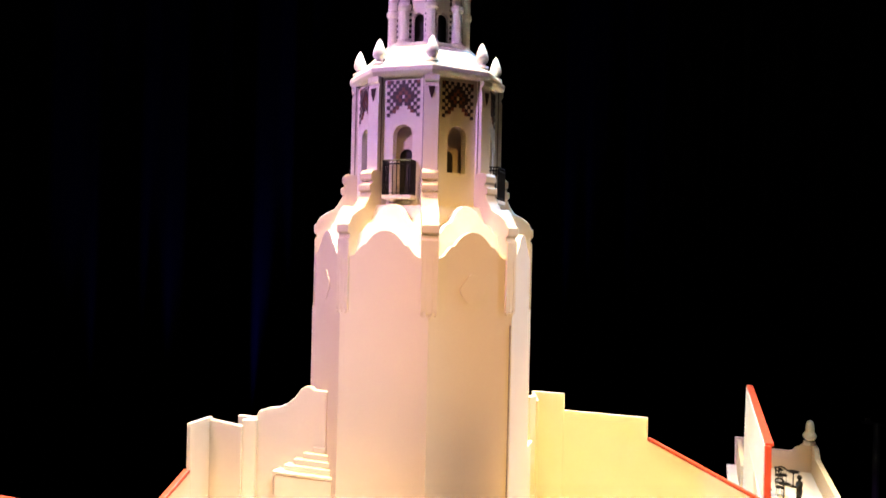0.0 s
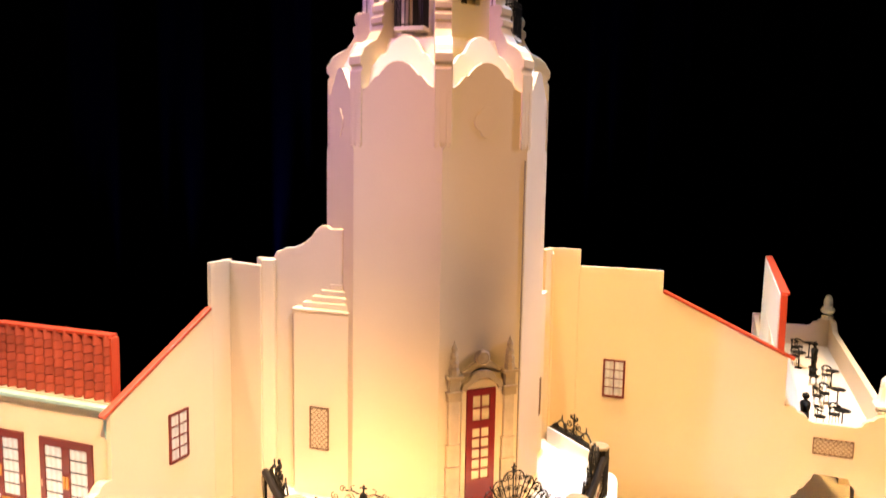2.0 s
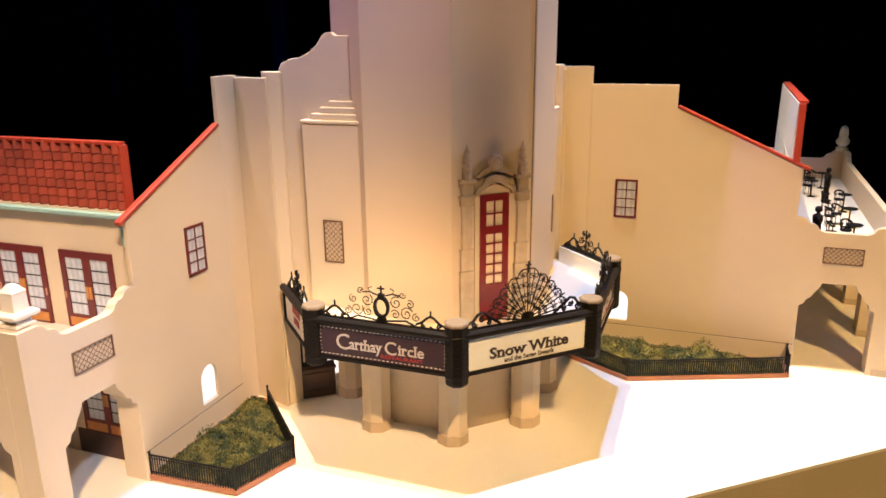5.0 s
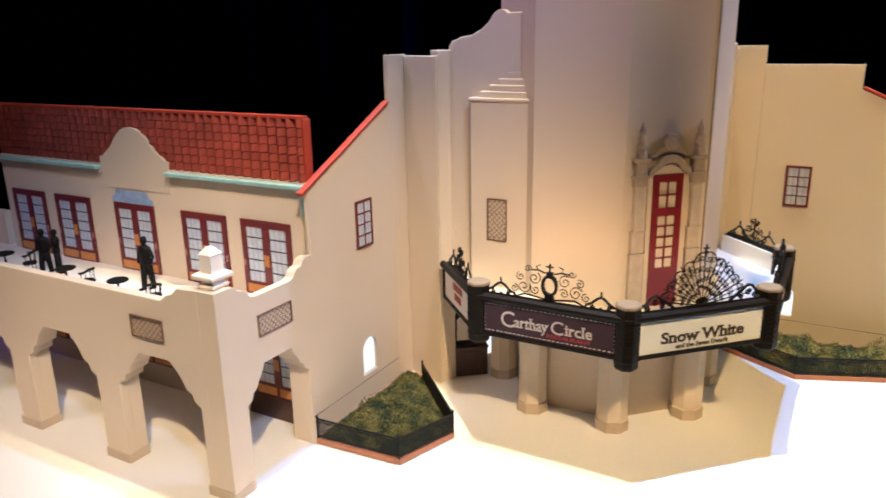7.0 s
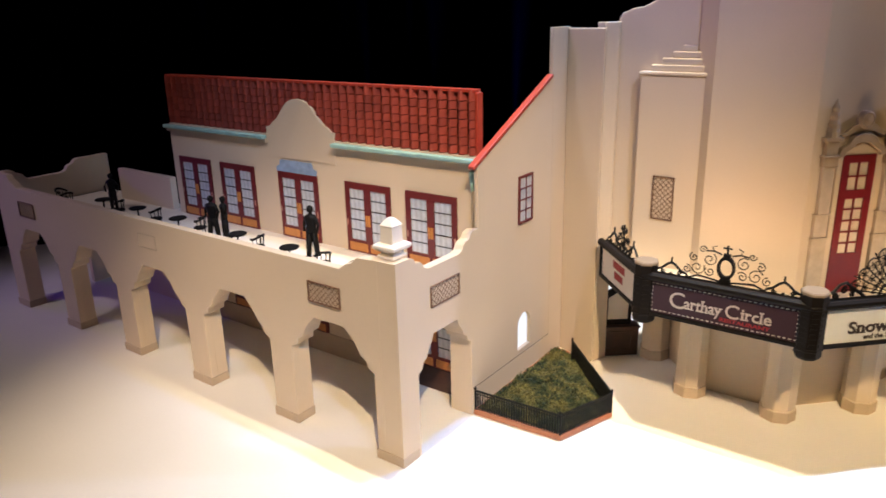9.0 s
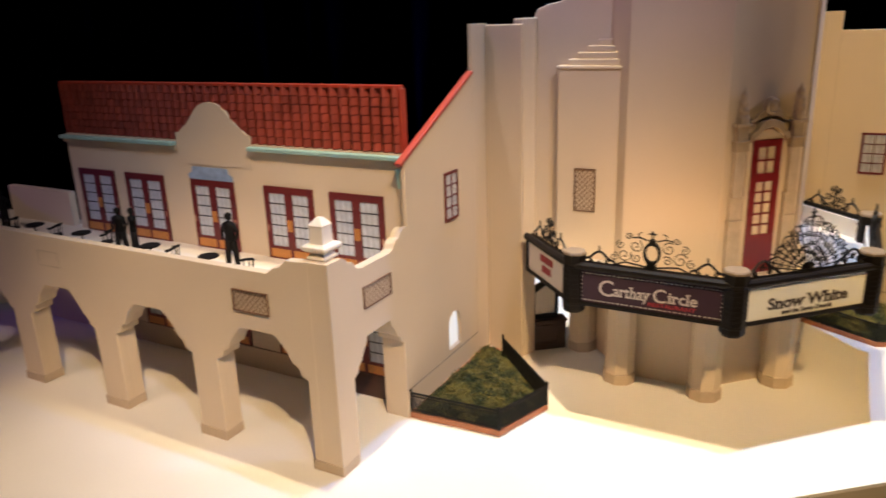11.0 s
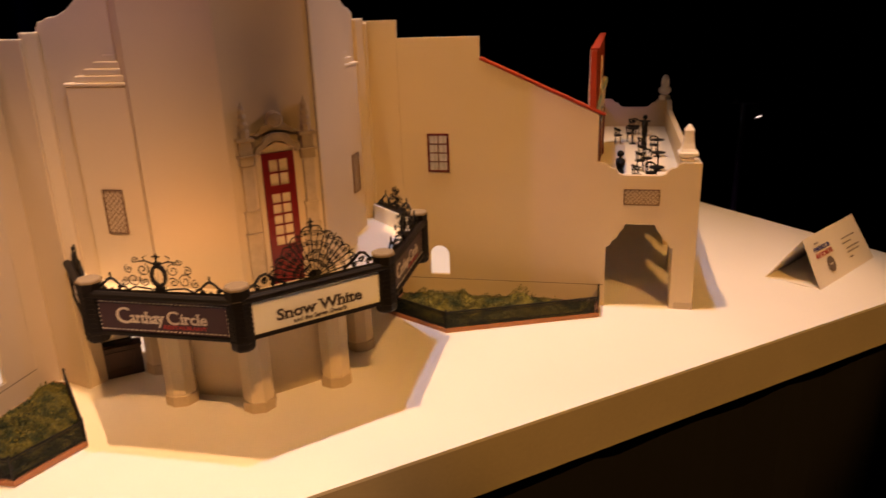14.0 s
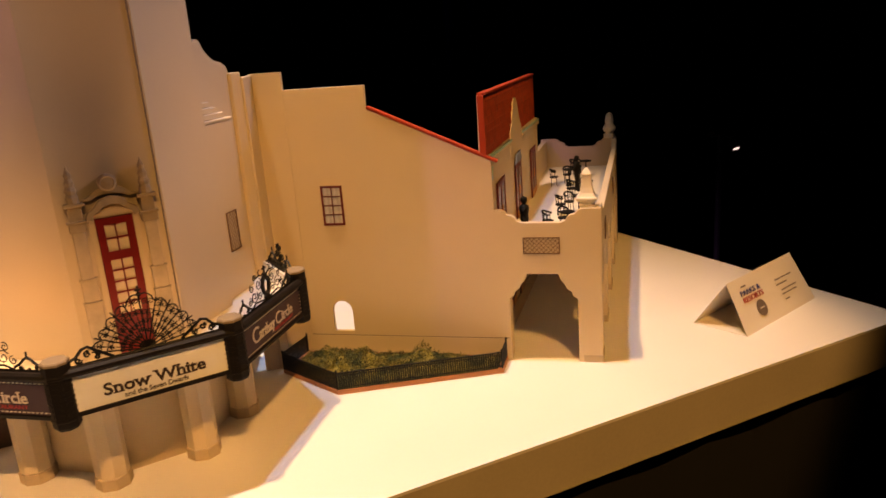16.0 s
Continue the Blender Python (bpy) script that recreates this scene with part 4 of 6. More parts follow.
def lantern():
    root = thing("lantern", "eight-sided white lantern with arched openings and mosaic panels", "model building", (C[0], C[1], 0.69))
    w = 0.0817 * math.tan(math.pi / 8)
    bm = column(bmesh.new(), eight(C, 0.0560), 0.690, 0.8440)
    part("core", bm, STUCCO, root)
    for k in range(8):
        a = k * math.pi / 4
        f = facet_map(a, 0.0817)
        balcony = k % 2 == 0
        foot = 0.7010 if balcony else 0.7290
        hole = [(-0.0118, foot), (0.0118, foot), (0.0118, 0.7710)] + [(0.0118 * math.cos(t), 0.7710 + 0.0118 * math.sin(t)) for t in [math.pi * q / 8 for q in range(1, 8)]] + [(-0.0118, 0.7710)]
        bm = plate(bmesh.new(), rect(-w, 0.680, w, 0.8420), [hole], 0.0120, f)
        part("panel", bm, STUCCO_WHITE, root, "wall panel with an arched opening", round_edges=0.0006)
        # inner doorway: in a shallow inner wall behind each balcony, on the core elsewhere
        dh, dz = (0.0088, 0.7480) if balcony else (0.0075, 0.7500)
        d = [(-dh, 0.7010), (dh, 0.7010), (dh, dz)] + [(dh * math.cos(t), dz + dh * math.sin(t)) for t in [math.pi * q / 6 for q in range(1, 6)]] + [(-dh, dz)]
        if balcony:
            bm = plate(bmesh.new(), rect(-0.0200, 0.6950, 0.0200, 0.7900), [d], 0.0030, facet_map(a, 0.0692))
            part("inner_wall", bm, STUCCO, root)
        # a dark sheet stands in for the shade within the doorway
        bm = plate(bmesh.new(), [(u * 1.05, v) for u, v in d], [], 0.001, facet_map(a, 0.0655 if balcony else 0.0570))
        part("doorway", bm, SHADE, root, "dark sheet painted as the doorway's shade")
        # chequered mosaic over the opening
        near = k in (5, 6, 7, 0)
        n, u, mid = facet(a, 0.0817)
        bm = bmesh.new()
        cell = 0.0042
        for i in range(-5, 6):
            for j in range(11):
                p, v = i * cell * 0.87, 0.7895 + j * cell
                ring_ = abs(i) + abs(j - 6)
                if v < 0.7905 + 0.016 - abs(p) * 0.85 or v > 0.8385 - max(0, abs(p) - 0.008) * 0.55:
                    continue
                # dark tiles on the checks, a dark diamond round a pale heart, some brown ones between
                dark = ring_ in (1, 3) or ring_ % 2 == 0 and ring_ > 3
                brown = ring_ == 2 or ring_ % 2 and (abs(i) + j) % 5 == 0
                if not dark and not brown:
                    continue
                if near:
                    part("mosaic_tile", MOSAIC_MESH if dark else MOSAIC_BROWN_MESH, MOSAIC if dark else MOSAIC_BROWN, root, m=pose_of(f(p, v, 0.0), u, n))
                elif dark:
                    box(bm, (p - cell * 0.46, v - cell * 0.47, 0.0), (p + cell * 0.46, v + cell * 0.47, 0.0008), f)
        if near:
            bm.free()
        else:
            tagged(part("mosaic", bm, MOSAIC, root, "dark and white chequered mosaic"), kind="stuff")
        if balcony:
            n, u, mid = facet(a, 0.0817)
            bm = bmesh.new()
            box(bm, (-0.0180, 0.6965, 0.0), (0.0180, 0.7008, 0.0170), f)
            slab = part("balcony", bm, STUCCO_WHITE, root, "small balcony slab", round_edges=0.0006)
            for v, r in ((0.7030, 0.0006), (0.7360, 0.0009), (0.7400, 0.0008)):
                part("rail", tube(bmesh.new(), [f(-0.0170, v, 0.0005), f(-0.0170, v, 0.0160), f(0.0170, v, 0.0160), f(0.0170, v, 0.0005)], r, 4), IRON, slab, "black iron balcony rail")
            for uu, ww in [(-0.0170 + q * 0.034 / 14, 0.0160) for q in (0, 1, 3, 5, 7, 9, 11, 13, 14)] + [(d, 0.001 + q * 0.003) for q in range(5) for d in (-0.0170, 0.0170)]:
                part("baluster", BALUSTER, IRON, slab, m=Matrix.Translation(f(uu, 0.7005, ww)))
        a2 = a + math.pi / 8
        n = V(math.cos(a2), math.sin(a2), 0)
        t = V(0, 0, 1).cross(n)
        prof = [(0.080, 0.7000), (0.0933, 0.7000), (0.0933, 0.8250), (0.0920, 0.8265), (0.0920, 0.8300), (0.0945, 0.8315), (0.0945, 0.8380), (0.080, 0.8380)]
        bm = plate(bmesh.new(), prof, [], 0.0170, lambda r, z, ww, n=n, t=t: CV + n * r + t * (ww + 0.0085) + V(0, 0, z))
        part("pilaster", bm, STUCCO_WHITE, root, round_edges=0.0008)
        # thin dark strips paint the shade along both sides of the pilaster
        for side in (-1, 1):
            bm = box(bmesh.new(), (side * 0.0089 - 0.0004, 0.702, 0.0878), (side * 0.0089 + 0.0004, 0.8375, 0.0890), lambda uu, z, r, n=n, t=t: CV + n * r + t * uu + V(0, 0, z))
            part("joint", bm, PLINTH_DARK, root, "thin dark line of painted shade beside a pilaster")
        tip = [(-0.0038, 0.8245), (0.0038, 0.8245), (0.0025, 0.8170), (0.0, 0.8100), (-0.0025, 0.8170)]
        bm = plate(bmesh.new(), tip, [], 0.0008, lambda uu, z, ww, n=n, t=t: CV + n * (0.0941 + ww) + t * uu + V(0, 0, z))
        part("mosaic_drop", bm, MOSAIC, root)
    bm = column(bmesh.new(), eight(C, 0.0860), 0.8380, 0.8420, eight(C, 0.0900))
    column(bm, eight(C, 0.0900), 0.8420, 0.8490)
    column(bm, eight(C, 0.0885), 0.8490, 0.8525, eight(C, 0.0860))
    part("cornice", bm, STUCCO_WHITE, root, round_edges=0.0012)
    for k in range(8):
        a = math.pi / 8 + k * math.pi / 4
        p = CV + V(math.cos(a), math.sin(a), 0) * 0.0850
        bm = turned(bmesh.new(), [(0.0085, 0.8520), (0.0085, 0.8560), (0.0045, 0.8575), (0.0050, 0.8600), (0.0078, 0.8635), (0.0082, 0.8665), (0.0060, 0.8735), (0.0032, 0.8805), (0.0, 0.8845)], 10, lambda x, y, z, p=p: V(p.x + x, p.y + y, z))
        part("urn", bm, STUCCO_WHITE, root, "small white corner urn", smooth=True)
    # upper stage
    w2 = 0.0388 * math.tan(math.pi / 8)
    bm = column(bmesh.new(), eight(C, 0.0850), 0.8522, 0.8800, eight(C, 0.0570))
    column(bm, eight(C, 0.0560), 0.8800, 0.8850)
    part("upper_base", bm, STUCCO_WHITE, root, round_edges=0.0010)
    # core coloured dark to paint the unlit inside behind the arches
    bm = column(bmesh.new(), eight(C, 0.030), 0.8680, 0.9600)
    part("upper_core", bm, SHADE, root, "core coloured dark as interior shade")
    for k in range(8):
        a = k * math.pi / 4
        f = facet_map(a, 0.0388)
        hole = [(-0.0070, 0.8860), (0.0070, 0.8860), (0.0070, 0.9180)] + [(0.0070 * math.cos(t), 0.9180 + 0.0070 * math.sin(t)) for t in [math.pi * q / 6 for q in range(1, 6)]] + [(-0.0070, 0.9180)]
        bm = plate(bmesh.new(), rect(-w2, 0.8660, w2, 0.9620), [hole], 0.006, f)
        part("upper_panel", bm, STUCCO_WHITE, root, "narrow panel with an arched opening")
        bm = bmesh.new()
        for j in range(4, 19):
            for uu in (-0.0105, 0.0105):
                if j % 2 == 0:
                    box(bm, (uu - 0.0018, 0.8740 + j * 0.0034, 0), (uu + 0.0018, 0.8770 + j * 0.0034, 0.0006), f)
        for q in range(9):
            t = math.pi * q / 8
            uu, v = 0.0105 * math.cos(t), 0.9390 + 0.0105 * math.sin(t)
            box(bm, (uu - 0.0015, v - 0.0015, 0), (uu + 0.0015, v + 0.0015, 0.0006), f)
        part("upper_mosaic", bm, MOSAIC, root)
        a2 = a + math.pi / 8
        p = CV + V(math.cos(a2), math.sin(a2), 0) * 0.0450
        bm = turned(bmesh.new(), [(0.0092, 0.8850), (0.0092, 0.8890), (0.0066, 0.8910), (0.0062, 0.9200), (0.0062, 0.9260), (0.0085, 0.9290), (0.0085, 0.9330), (0.0066, 0.9350), (0.0060, 0.9600)], 12, lambda x, y, z, p=p: V(p.x + x, p.y + y, z))
        part("upper_column", bm, STUCCO_WHITE, root, "round white column", smooth=False)
    bm = column(bmesh.new(), eight(C, 0.0560), 0.9600, 0.9720)
    column(bm, eight(C, 0.0520), 0.9720, 0.9900, eight(C, 0.0300))
    part("upper_cornice", bm, STUCCO_WHITE, root, round_edges=0.0010)
    return root


def tower_door():
    """The carved doorway on the facet over the middle sign."""
    ang = -math.pi / 4
    n, u, mid = facet(ang, 0.1267)
    f = facet_map(ang, 0.1267)
    root = thing("tower_doorway", "crimson glazed door in a carved stone surround with pinnacles", "door", mid + V(0, 0, 0.15))
    w, h, z0 = 0.0365, 0.150, 0.1500
    top = shifted(glazed(w - 0.004, 0.040, 2, 2, 0.0055, 0.0014), 0, 0.108)
    low = shifted(glazed(w - 0.004, 0.098, 2, 5, 0.0055, 0.0014, 0.0270), 0, 0.012)
    leaf_mesh = ring_plate(w, h, top + low, 0.003, DOOR_RED, "door_leaf")
    leaf = part("door_leaf", leaf_mesh, DOOR_RED, root, "crimson door with cream panes", pose_of(mid + V(0, 0, z0), u, n))
    for loops in (top, low):
        mesh = finish("pane", box(bmesh.new(), (0, 0, 0.0004), (loops[0][2][0] - loops[0][0][0], loops[0][2][1] - loops[0][0][1], 0.0012)), PANE_WARM)
        for loop in loops:
            part("pane", mesh, PANE_WARM, leaf).matrix_basis = Matrix.Translation((loop[0][0], loop[0][1], 0))
    for s in (-1, 1):
        c = s * 0.0352
        bm = bmesh.new()
        box(bm, (c - 0.0085, 0.150, 0), (c + 0.0085, 0.2120, 0.0050), f)
        box(bm, (c - 0.0092, 0.2120, 0), (c + 0.0092, 0.2145, 0.0058), f)
        box(bm, (c - 0.0078, 0.2145, 0), (c + 0.0078, 0.2380, 0.0045), f)
        box(bm, (c - 0.0088, 0.2380, 0), (c + 0.0088, 0.2400, 0.0055), f)
        box(bm, (c - 0.0062, 0.2400, 0), (c + 0.0062, 0.2900, 0.0052), f)
        part("pilaster", bm, STONE, root, "carved stone pilaster", round_edges=0.0006)
        bm = bmesh.new()
        box(bm, (c - 0.0080, 0.2900, 0), (c + 0.0080, 0.2990, 0.0070), f)
        box(bm, (c - 0.0095, 0.2990, 0), (c + 0.0095, 0.3015, 0.0085), f)
        box(bm, (c - 0.0065, 0.3015, 0), (c + 0.0065, 0.3160, 0.0065), f)
        box(bm, (c - 0.0098, 0.3160, 0), (c + 0.0098, 0.3200, 0.0085), f)
        part("capital", bm, STONE_DARK, root, "soot-darkened stone capital", round_edges=0.0006)
        bm = turned(bmesh.new(), [(0.0060, 0.3200), (0.0062, 0.3260), (0.0048, 0.3290), (0.0058, 0.3330), (0.0040, 0.3370), (0.0048, 0.3410), (0.0030, 0.3450), (0.0038, 0.3490), (0.0014, 0.3540), (0.0, 0.3590)], 8, lambda x, y, z, c=c: f(c + x, z, y + 0.0030))
        part("pinnacle", bm, STONE_DARK, root, "knobbed stone pinnacle")
    outer = [(-0.0265, 0.3020), (-0.0240, 0.3080), (-0.0170, 0.3120), (-0.0120, 0.3190), (-0.0060, 0.3215), (0, 0.3225)]
    inner = [(-0.0205, 0.2990), (-0.0190, 0.3040), (-0.0130, 0.3075), (-0.0080, 0.3120), (0, 0.3140)]
    loop = outer + [(-a, z) for a, z in reversed(outer[:-1])] + [(-a, z) for a, z in inner[:-1]] + [inner[-1]] + [(a, z) for a, z in reversed(inner[:-1])]
    bm = plate(bmesh.new(), loop, [], 0.006, lambda a, z, w_: f(a, z, w_ + 0.006))
    part("pediment", bm, STONE_DARK, root, "curved stone pediment", round_edges=0.0006)
    outer2 = [(-0.0280, 0.3220), (-0.0220, 0.3230), (-0.0150, 0.3290), (-0.0085, 0.3320)]
    loop = outer2 + [(-a, z) for a, z in reversed(outer2)] + [(0.0200, 0.3195), (0.0120, 0.3235), (0, 0.3250), (-0.0120, 0.3235), (-0.0200, 0.3195)]
    bm = plate(bmesh.new(), loop, [], 0.004, lambda a, z, w_: f(a, z, w_ + 0.004))
    part("cresting", bm, STONE_DARK, root, round_edges=0.0005)
    bm = turned(bmesh.new(), [(0.0092, 0.0), (0.0092, 0.0040), (0.0070, 0.0062), (0.0060, 0.0058), (0.0, 0.0066)], 16, lambda x, y, z: f(x, 0.3360 + y, z))
    part("medallion", bm, STONE_DARK, root, "round stone medallion", smooth=False)
    # plain jamb band beside the leaf
    bm = plate(bmesh.new(), [(-0.0245, 0.150), (-0.0188, 0.150), (-0.0188, 0.3005), (0.0188, 0.3005), (0.0188, 0.150), (0.0245, 0.150), (0.0245, 0.3030), (0.0, 0.3120), (-0.0245, 0.3030)], [], 0.002, lambda a, z, w_: f(a, z, w_ + 0.002))
    part("jamb", bm, STUCCO, root)
    return root


# ---- marquee with its signs ----
SIGN_Z = (0.1315, 0.168)
M_AP = 0.211
HALF = M_AP * math.tan(math.pi / 8)


def crest_bar(bm, f, points, r, w=-0.0065):
    return tube(bm, [f(u, v, w) for u, v in points], r * 1.3, 5)


def scrolls(bm, f, list_of, r):
    for c, radius, start, turns in list_of:
        crest_bar(bm, f, spiral(c, radius, start, turns, 14), r)


def gablet(bm, f, c, base, s=1.0):
    """A small gabled side piece with a knob on top."""
    for d in (-1, 1):
        crest_bar(bm, f, [(c + d * 0.0175 * s, base), (c + d * 0.0160 * s, base + 0.0035 * s), (c + d * 0.0100 * s, base + 0.0060 * s), (c + d * 0.0040 * s, base + 0.0115 * s), (c, base + 0.0135 * s)], 0.0011)
        scrolls(bm, f, [((c + d * 0.0090 * s, base + 0.0028 * s), 0.0026 * s, 0, d * 1.2)], 0.0008)
    crest_bar(bm, f, [(c, base + 0.012 * s), (c, base + 0.0195 * s)], 0.0008)
    turned(bm, [(0, -0.0014), (0.0014, 0), (0, 0.0014)], 6, lambda x, y, z: f(c + x, base + 0.0165 * s + z, -0.0065 + y))
    turned(bm, [(0, -0.0022), (0.0022, 0), (0, 0.0022)], 6, lambda x, y, z: f(c + x, base + 0.0012 + z, -0.0065 + y))


def medallion_crest(parent, f, base):
    bm = bmesh.new()
    for d in (-1, 1):
        gablet(bm, f, d * 0.0560, base)
        crest_bar(bm, f, [(d * 0.0385, base + 0.0005), (d * 0.0280, base + 0.0050), (d * 0.0150, base + 0.0035), (d * 0.0050, base + 0.0020)], 0.0008)
        scrolls(bm, f, [((d * 0.0400, base + 0.0100), 0.0050, 1.5, d * 1.4), ((d * 0.0245, base + 0.0335), 0.0040, 0.2, -d * 1.3), ((d * 0.0290, base + 0.0130), 0.0080, 0.5, d * 1.5), ((d * 0.0170, base + 0.0240), 0.0075, 1.0, d * 1.5), ((d * 0.0330, base + 0.0240), 0.0050, 2.0, -d * 1.4), ((d * 0.0160, base + 0.0110), 0.0055, 2.5, -d * 1.4)], 0.0005)
        crest_bar(bm, f, [(d * 0.0050, base + 0.0310), (d * 0.0130, base + 0.0335), (d * 0.0215, base + 0.0325)], 0.0007)
        crest_bar(bm, f, [(d * 0.0130, base + 0.0335), (d * 0.0150, base + 0.0375), (d * 0.0105, base + 0.0395)], 0.0005)
    crest_bar(bm, f, [(-0.072, base), (0.072, base)], 0.0010)
    crest_bar(bm, f, [(0, base + 0.028), (0, base + 0.0415)], 0.0009)
    crest_bar(bm, f, [(-0.0042, base + 0.0385), (0.0042, base + 0.0385)], 0.0008)
    crest = part("crest", bm, IRON, parent, "black wrought-iron crest of scrolls")
    bm = bmesh.new()
    ring = [[bm.verts.new(f(r * 0.72 * math.cos(2 * math.pi * k / 24), base + 0.0175 + r * math.sin(2 * math.pi * k / 24), w)) for k in range(24)] for r, w in ((0.0125, -0.0085), (0.0125, -0.0045), (0.0088, -0.0045), (0.0088, -0.0085))]
    for i in range(4):
        for k in range(24):
            j = (k + 1) % 24
            bm.faces.new((ring[i][k], ring[i][j], ring[(i + 1) % 4][j], ring[(i + 1) % 4][k]))
    box(bm, (-0.0050, base, -0.0085), (0.0050, base + 0.0055, -0.0045), f)
    box(bm, (-0.0034, base + 0.0295, -0.0085), (0.0034, base + 0.0325, -0.0045), f)
    part("oval_ring", bm, IRON, crest, "oval iron medallion ring")


def fan_edge(a):
    """Reach of the fan in the direction a: a softly pointed arch."""
    return 0.55 / (abs(math.cos(a)) / 0.0600 + math.sin(a) / 0.0600) + 0.45 * (0.0500 + 0.0085 * math.sin(a))


def fan_crest(parent, f, base):
    rnd = random.Random(21)
    bm = bmesh.new()
    crest_bar(bm, f, [(-0.076, base), (0.076, base)], 0.0011)
    n = 10
    for k in range(n + 1):
        a = math.radians(9 + 162 * k / n)
        ln = fan_edge(a) + (0.003 if k % 2 else 0.0)
        bend = rnd.uniform(-0.03, 0.03)
        crest_bar(bm, f, [(q * ln * math.cos(a + bend * q), base + q * ln * math.sin(a + bend * q)) for q in (0.06, 0.4, 0.75, 1.0)], 0.0006)
    # paired scrolls and hearts growing towards the rim
    for k in range(n):
        a = math.radians(9 + 162 * (k + 0.5) / n)
        reach = fan_edge(a)
        for q, size in ((0.34, 0.0024), (0.50, 0.0034), (0.68, 0.0044), (0.88, 0.0048)):
            q += rnd.uniform(-0.04, 0.04)
            for d in (-1, 1):
                spread = d * size * 0.62 / (reach * q)
                c = (reach * q * math.cos(a + spread), base + reach * q * math.sin(a + spread))
                scrolls(bm, f, [(c, size * rnd.uniform(0.75, 0.95), a + d * rnd.uniform(0.3, 1.0) + (math.pi if q > 0.6 else 0), d * 1.45)], 0.00043)
            tip = reach * (q + 0.12)
            crest_bar(bm, f, [(reach * (q - 0.06) * math.cos(a), base + reach * (q - 0.06) * math.sin(a)), (tip * math.cos(a), base + tip * math.sin(a))], 0.0004)
        # cusped rim between two ribs
        a0, a1 = a - math.radians(81 / n), a + math.radians(81 / n)
        crest_bar(bm, f, [((fan_edge(x) + up_) * math.cos(x), base + (fan_edge(x) + up_) * math.sin(x)) for x, up_ in ((a0, -0.004), ((a0 + a) / 2, 0.0), (a, 0.0012), ((a + a1) / 2, 0.0), (a1, -0.004))], 0.0006)
    turned(bm, [(0.0, -0.010), (0.008, -0.002), (0.0085, 0.0)], 10, lambda x, y, z: f(x, base + 0.004 + y * 0.6, -0.0065 + z * 0.2))
    crest_bar(bm, f, [(0, base + 0.052), (0, base + 0.0655)], 0.0008)
    crest_bar(bm, f, [(-0.0032, base + 0.0615), (0.0032, base + 0.0615)], 0.0008)
    turned(bm, [(0, -0.0024), (0.0026, 0), (0, 0.0024)], 6, lambda x, y, z: f(x, base + 0.0575 + z, -0.0065 + y))
    for d in (-1, 1):
        crest_bar(bm, f, [(d * 0.0770, base), (d * 0.0750, base + 0.0050), (d * 0.0660, base + 0.0080), (d * 0.0600, base + 0.0150), (d * 0.0540, base + 0.0165), (d * 0.0470, base + 0.0110), (d * 0.0400, base + 0.0060), (d * 0.0330, base + 0.0010)], 0.0013)
        scrolls(bm, f, [((d * 0.0640, base + 0.0044), 0.0036, 0, d * 1.3), ((d * 0.0550, base + 0.0090), 0.0036, 1, -d * 1.3), ((d * 0.0470, base + 0.0046), 0.0032, 2, d * 1.3)], 0.0009)
    part("crest", bm, IRON, parent, "black wrought-iron fan of ribs and scrolls")


def end_crest(parent, f, base, mid, half):
    bm = bmesh.new()
    crest_bar(bm, f, [(mid - half, base), (mid + half, base)], 0.0010)
    gablet(bm, f, mid - half * 0.55, base, 1.15)
    gablet(bm, f, mid + half * 0.55, base, 1.15)
    scrolls(bm, f, [((mid, base + 0.0110), 0.0080, 0.3, 1.5), ((mid - 0.012, base + 0.0170), 0.0060, 0.9, -1.4), ((mid + 0.012, base + 0.0170), 0.0060, 2.2, 1.4), ((mid, base + 0.0230), 0.0050, 0.0, 1.2), ((mid - 0.020, base + 0.0080), 0.0055, 0.4, 1.4), ((mid + 0.020, base + 0.0080), 0.0055, 2.4, -1.4), ((mid - 0.006, base + 0.0270), 0.0035, 1.1, 1.3), ((mid + 0.006, base + 0.0270), 0.0035, 2.0, -1.3), ((mid - 0.008, base + 0.0060), 0.0050, 0.9, -1.3), ((mid + 0.008, base + 0.0060), 0.0050, 2.2, 1.3)], 0.0007)
    crest_bar(bm, f, [(mid, base), (mid, base + 0.0330)], 0.0009)
    part("crest", bm, IRON, parent, "black wrought-iron scroll crest")


BULB_DASH = finish("bulb", box(bmesh.new(), (-0.00135, -0.00042, 0.0), (0.00135, 0.00042, 0.0006)), BULB)


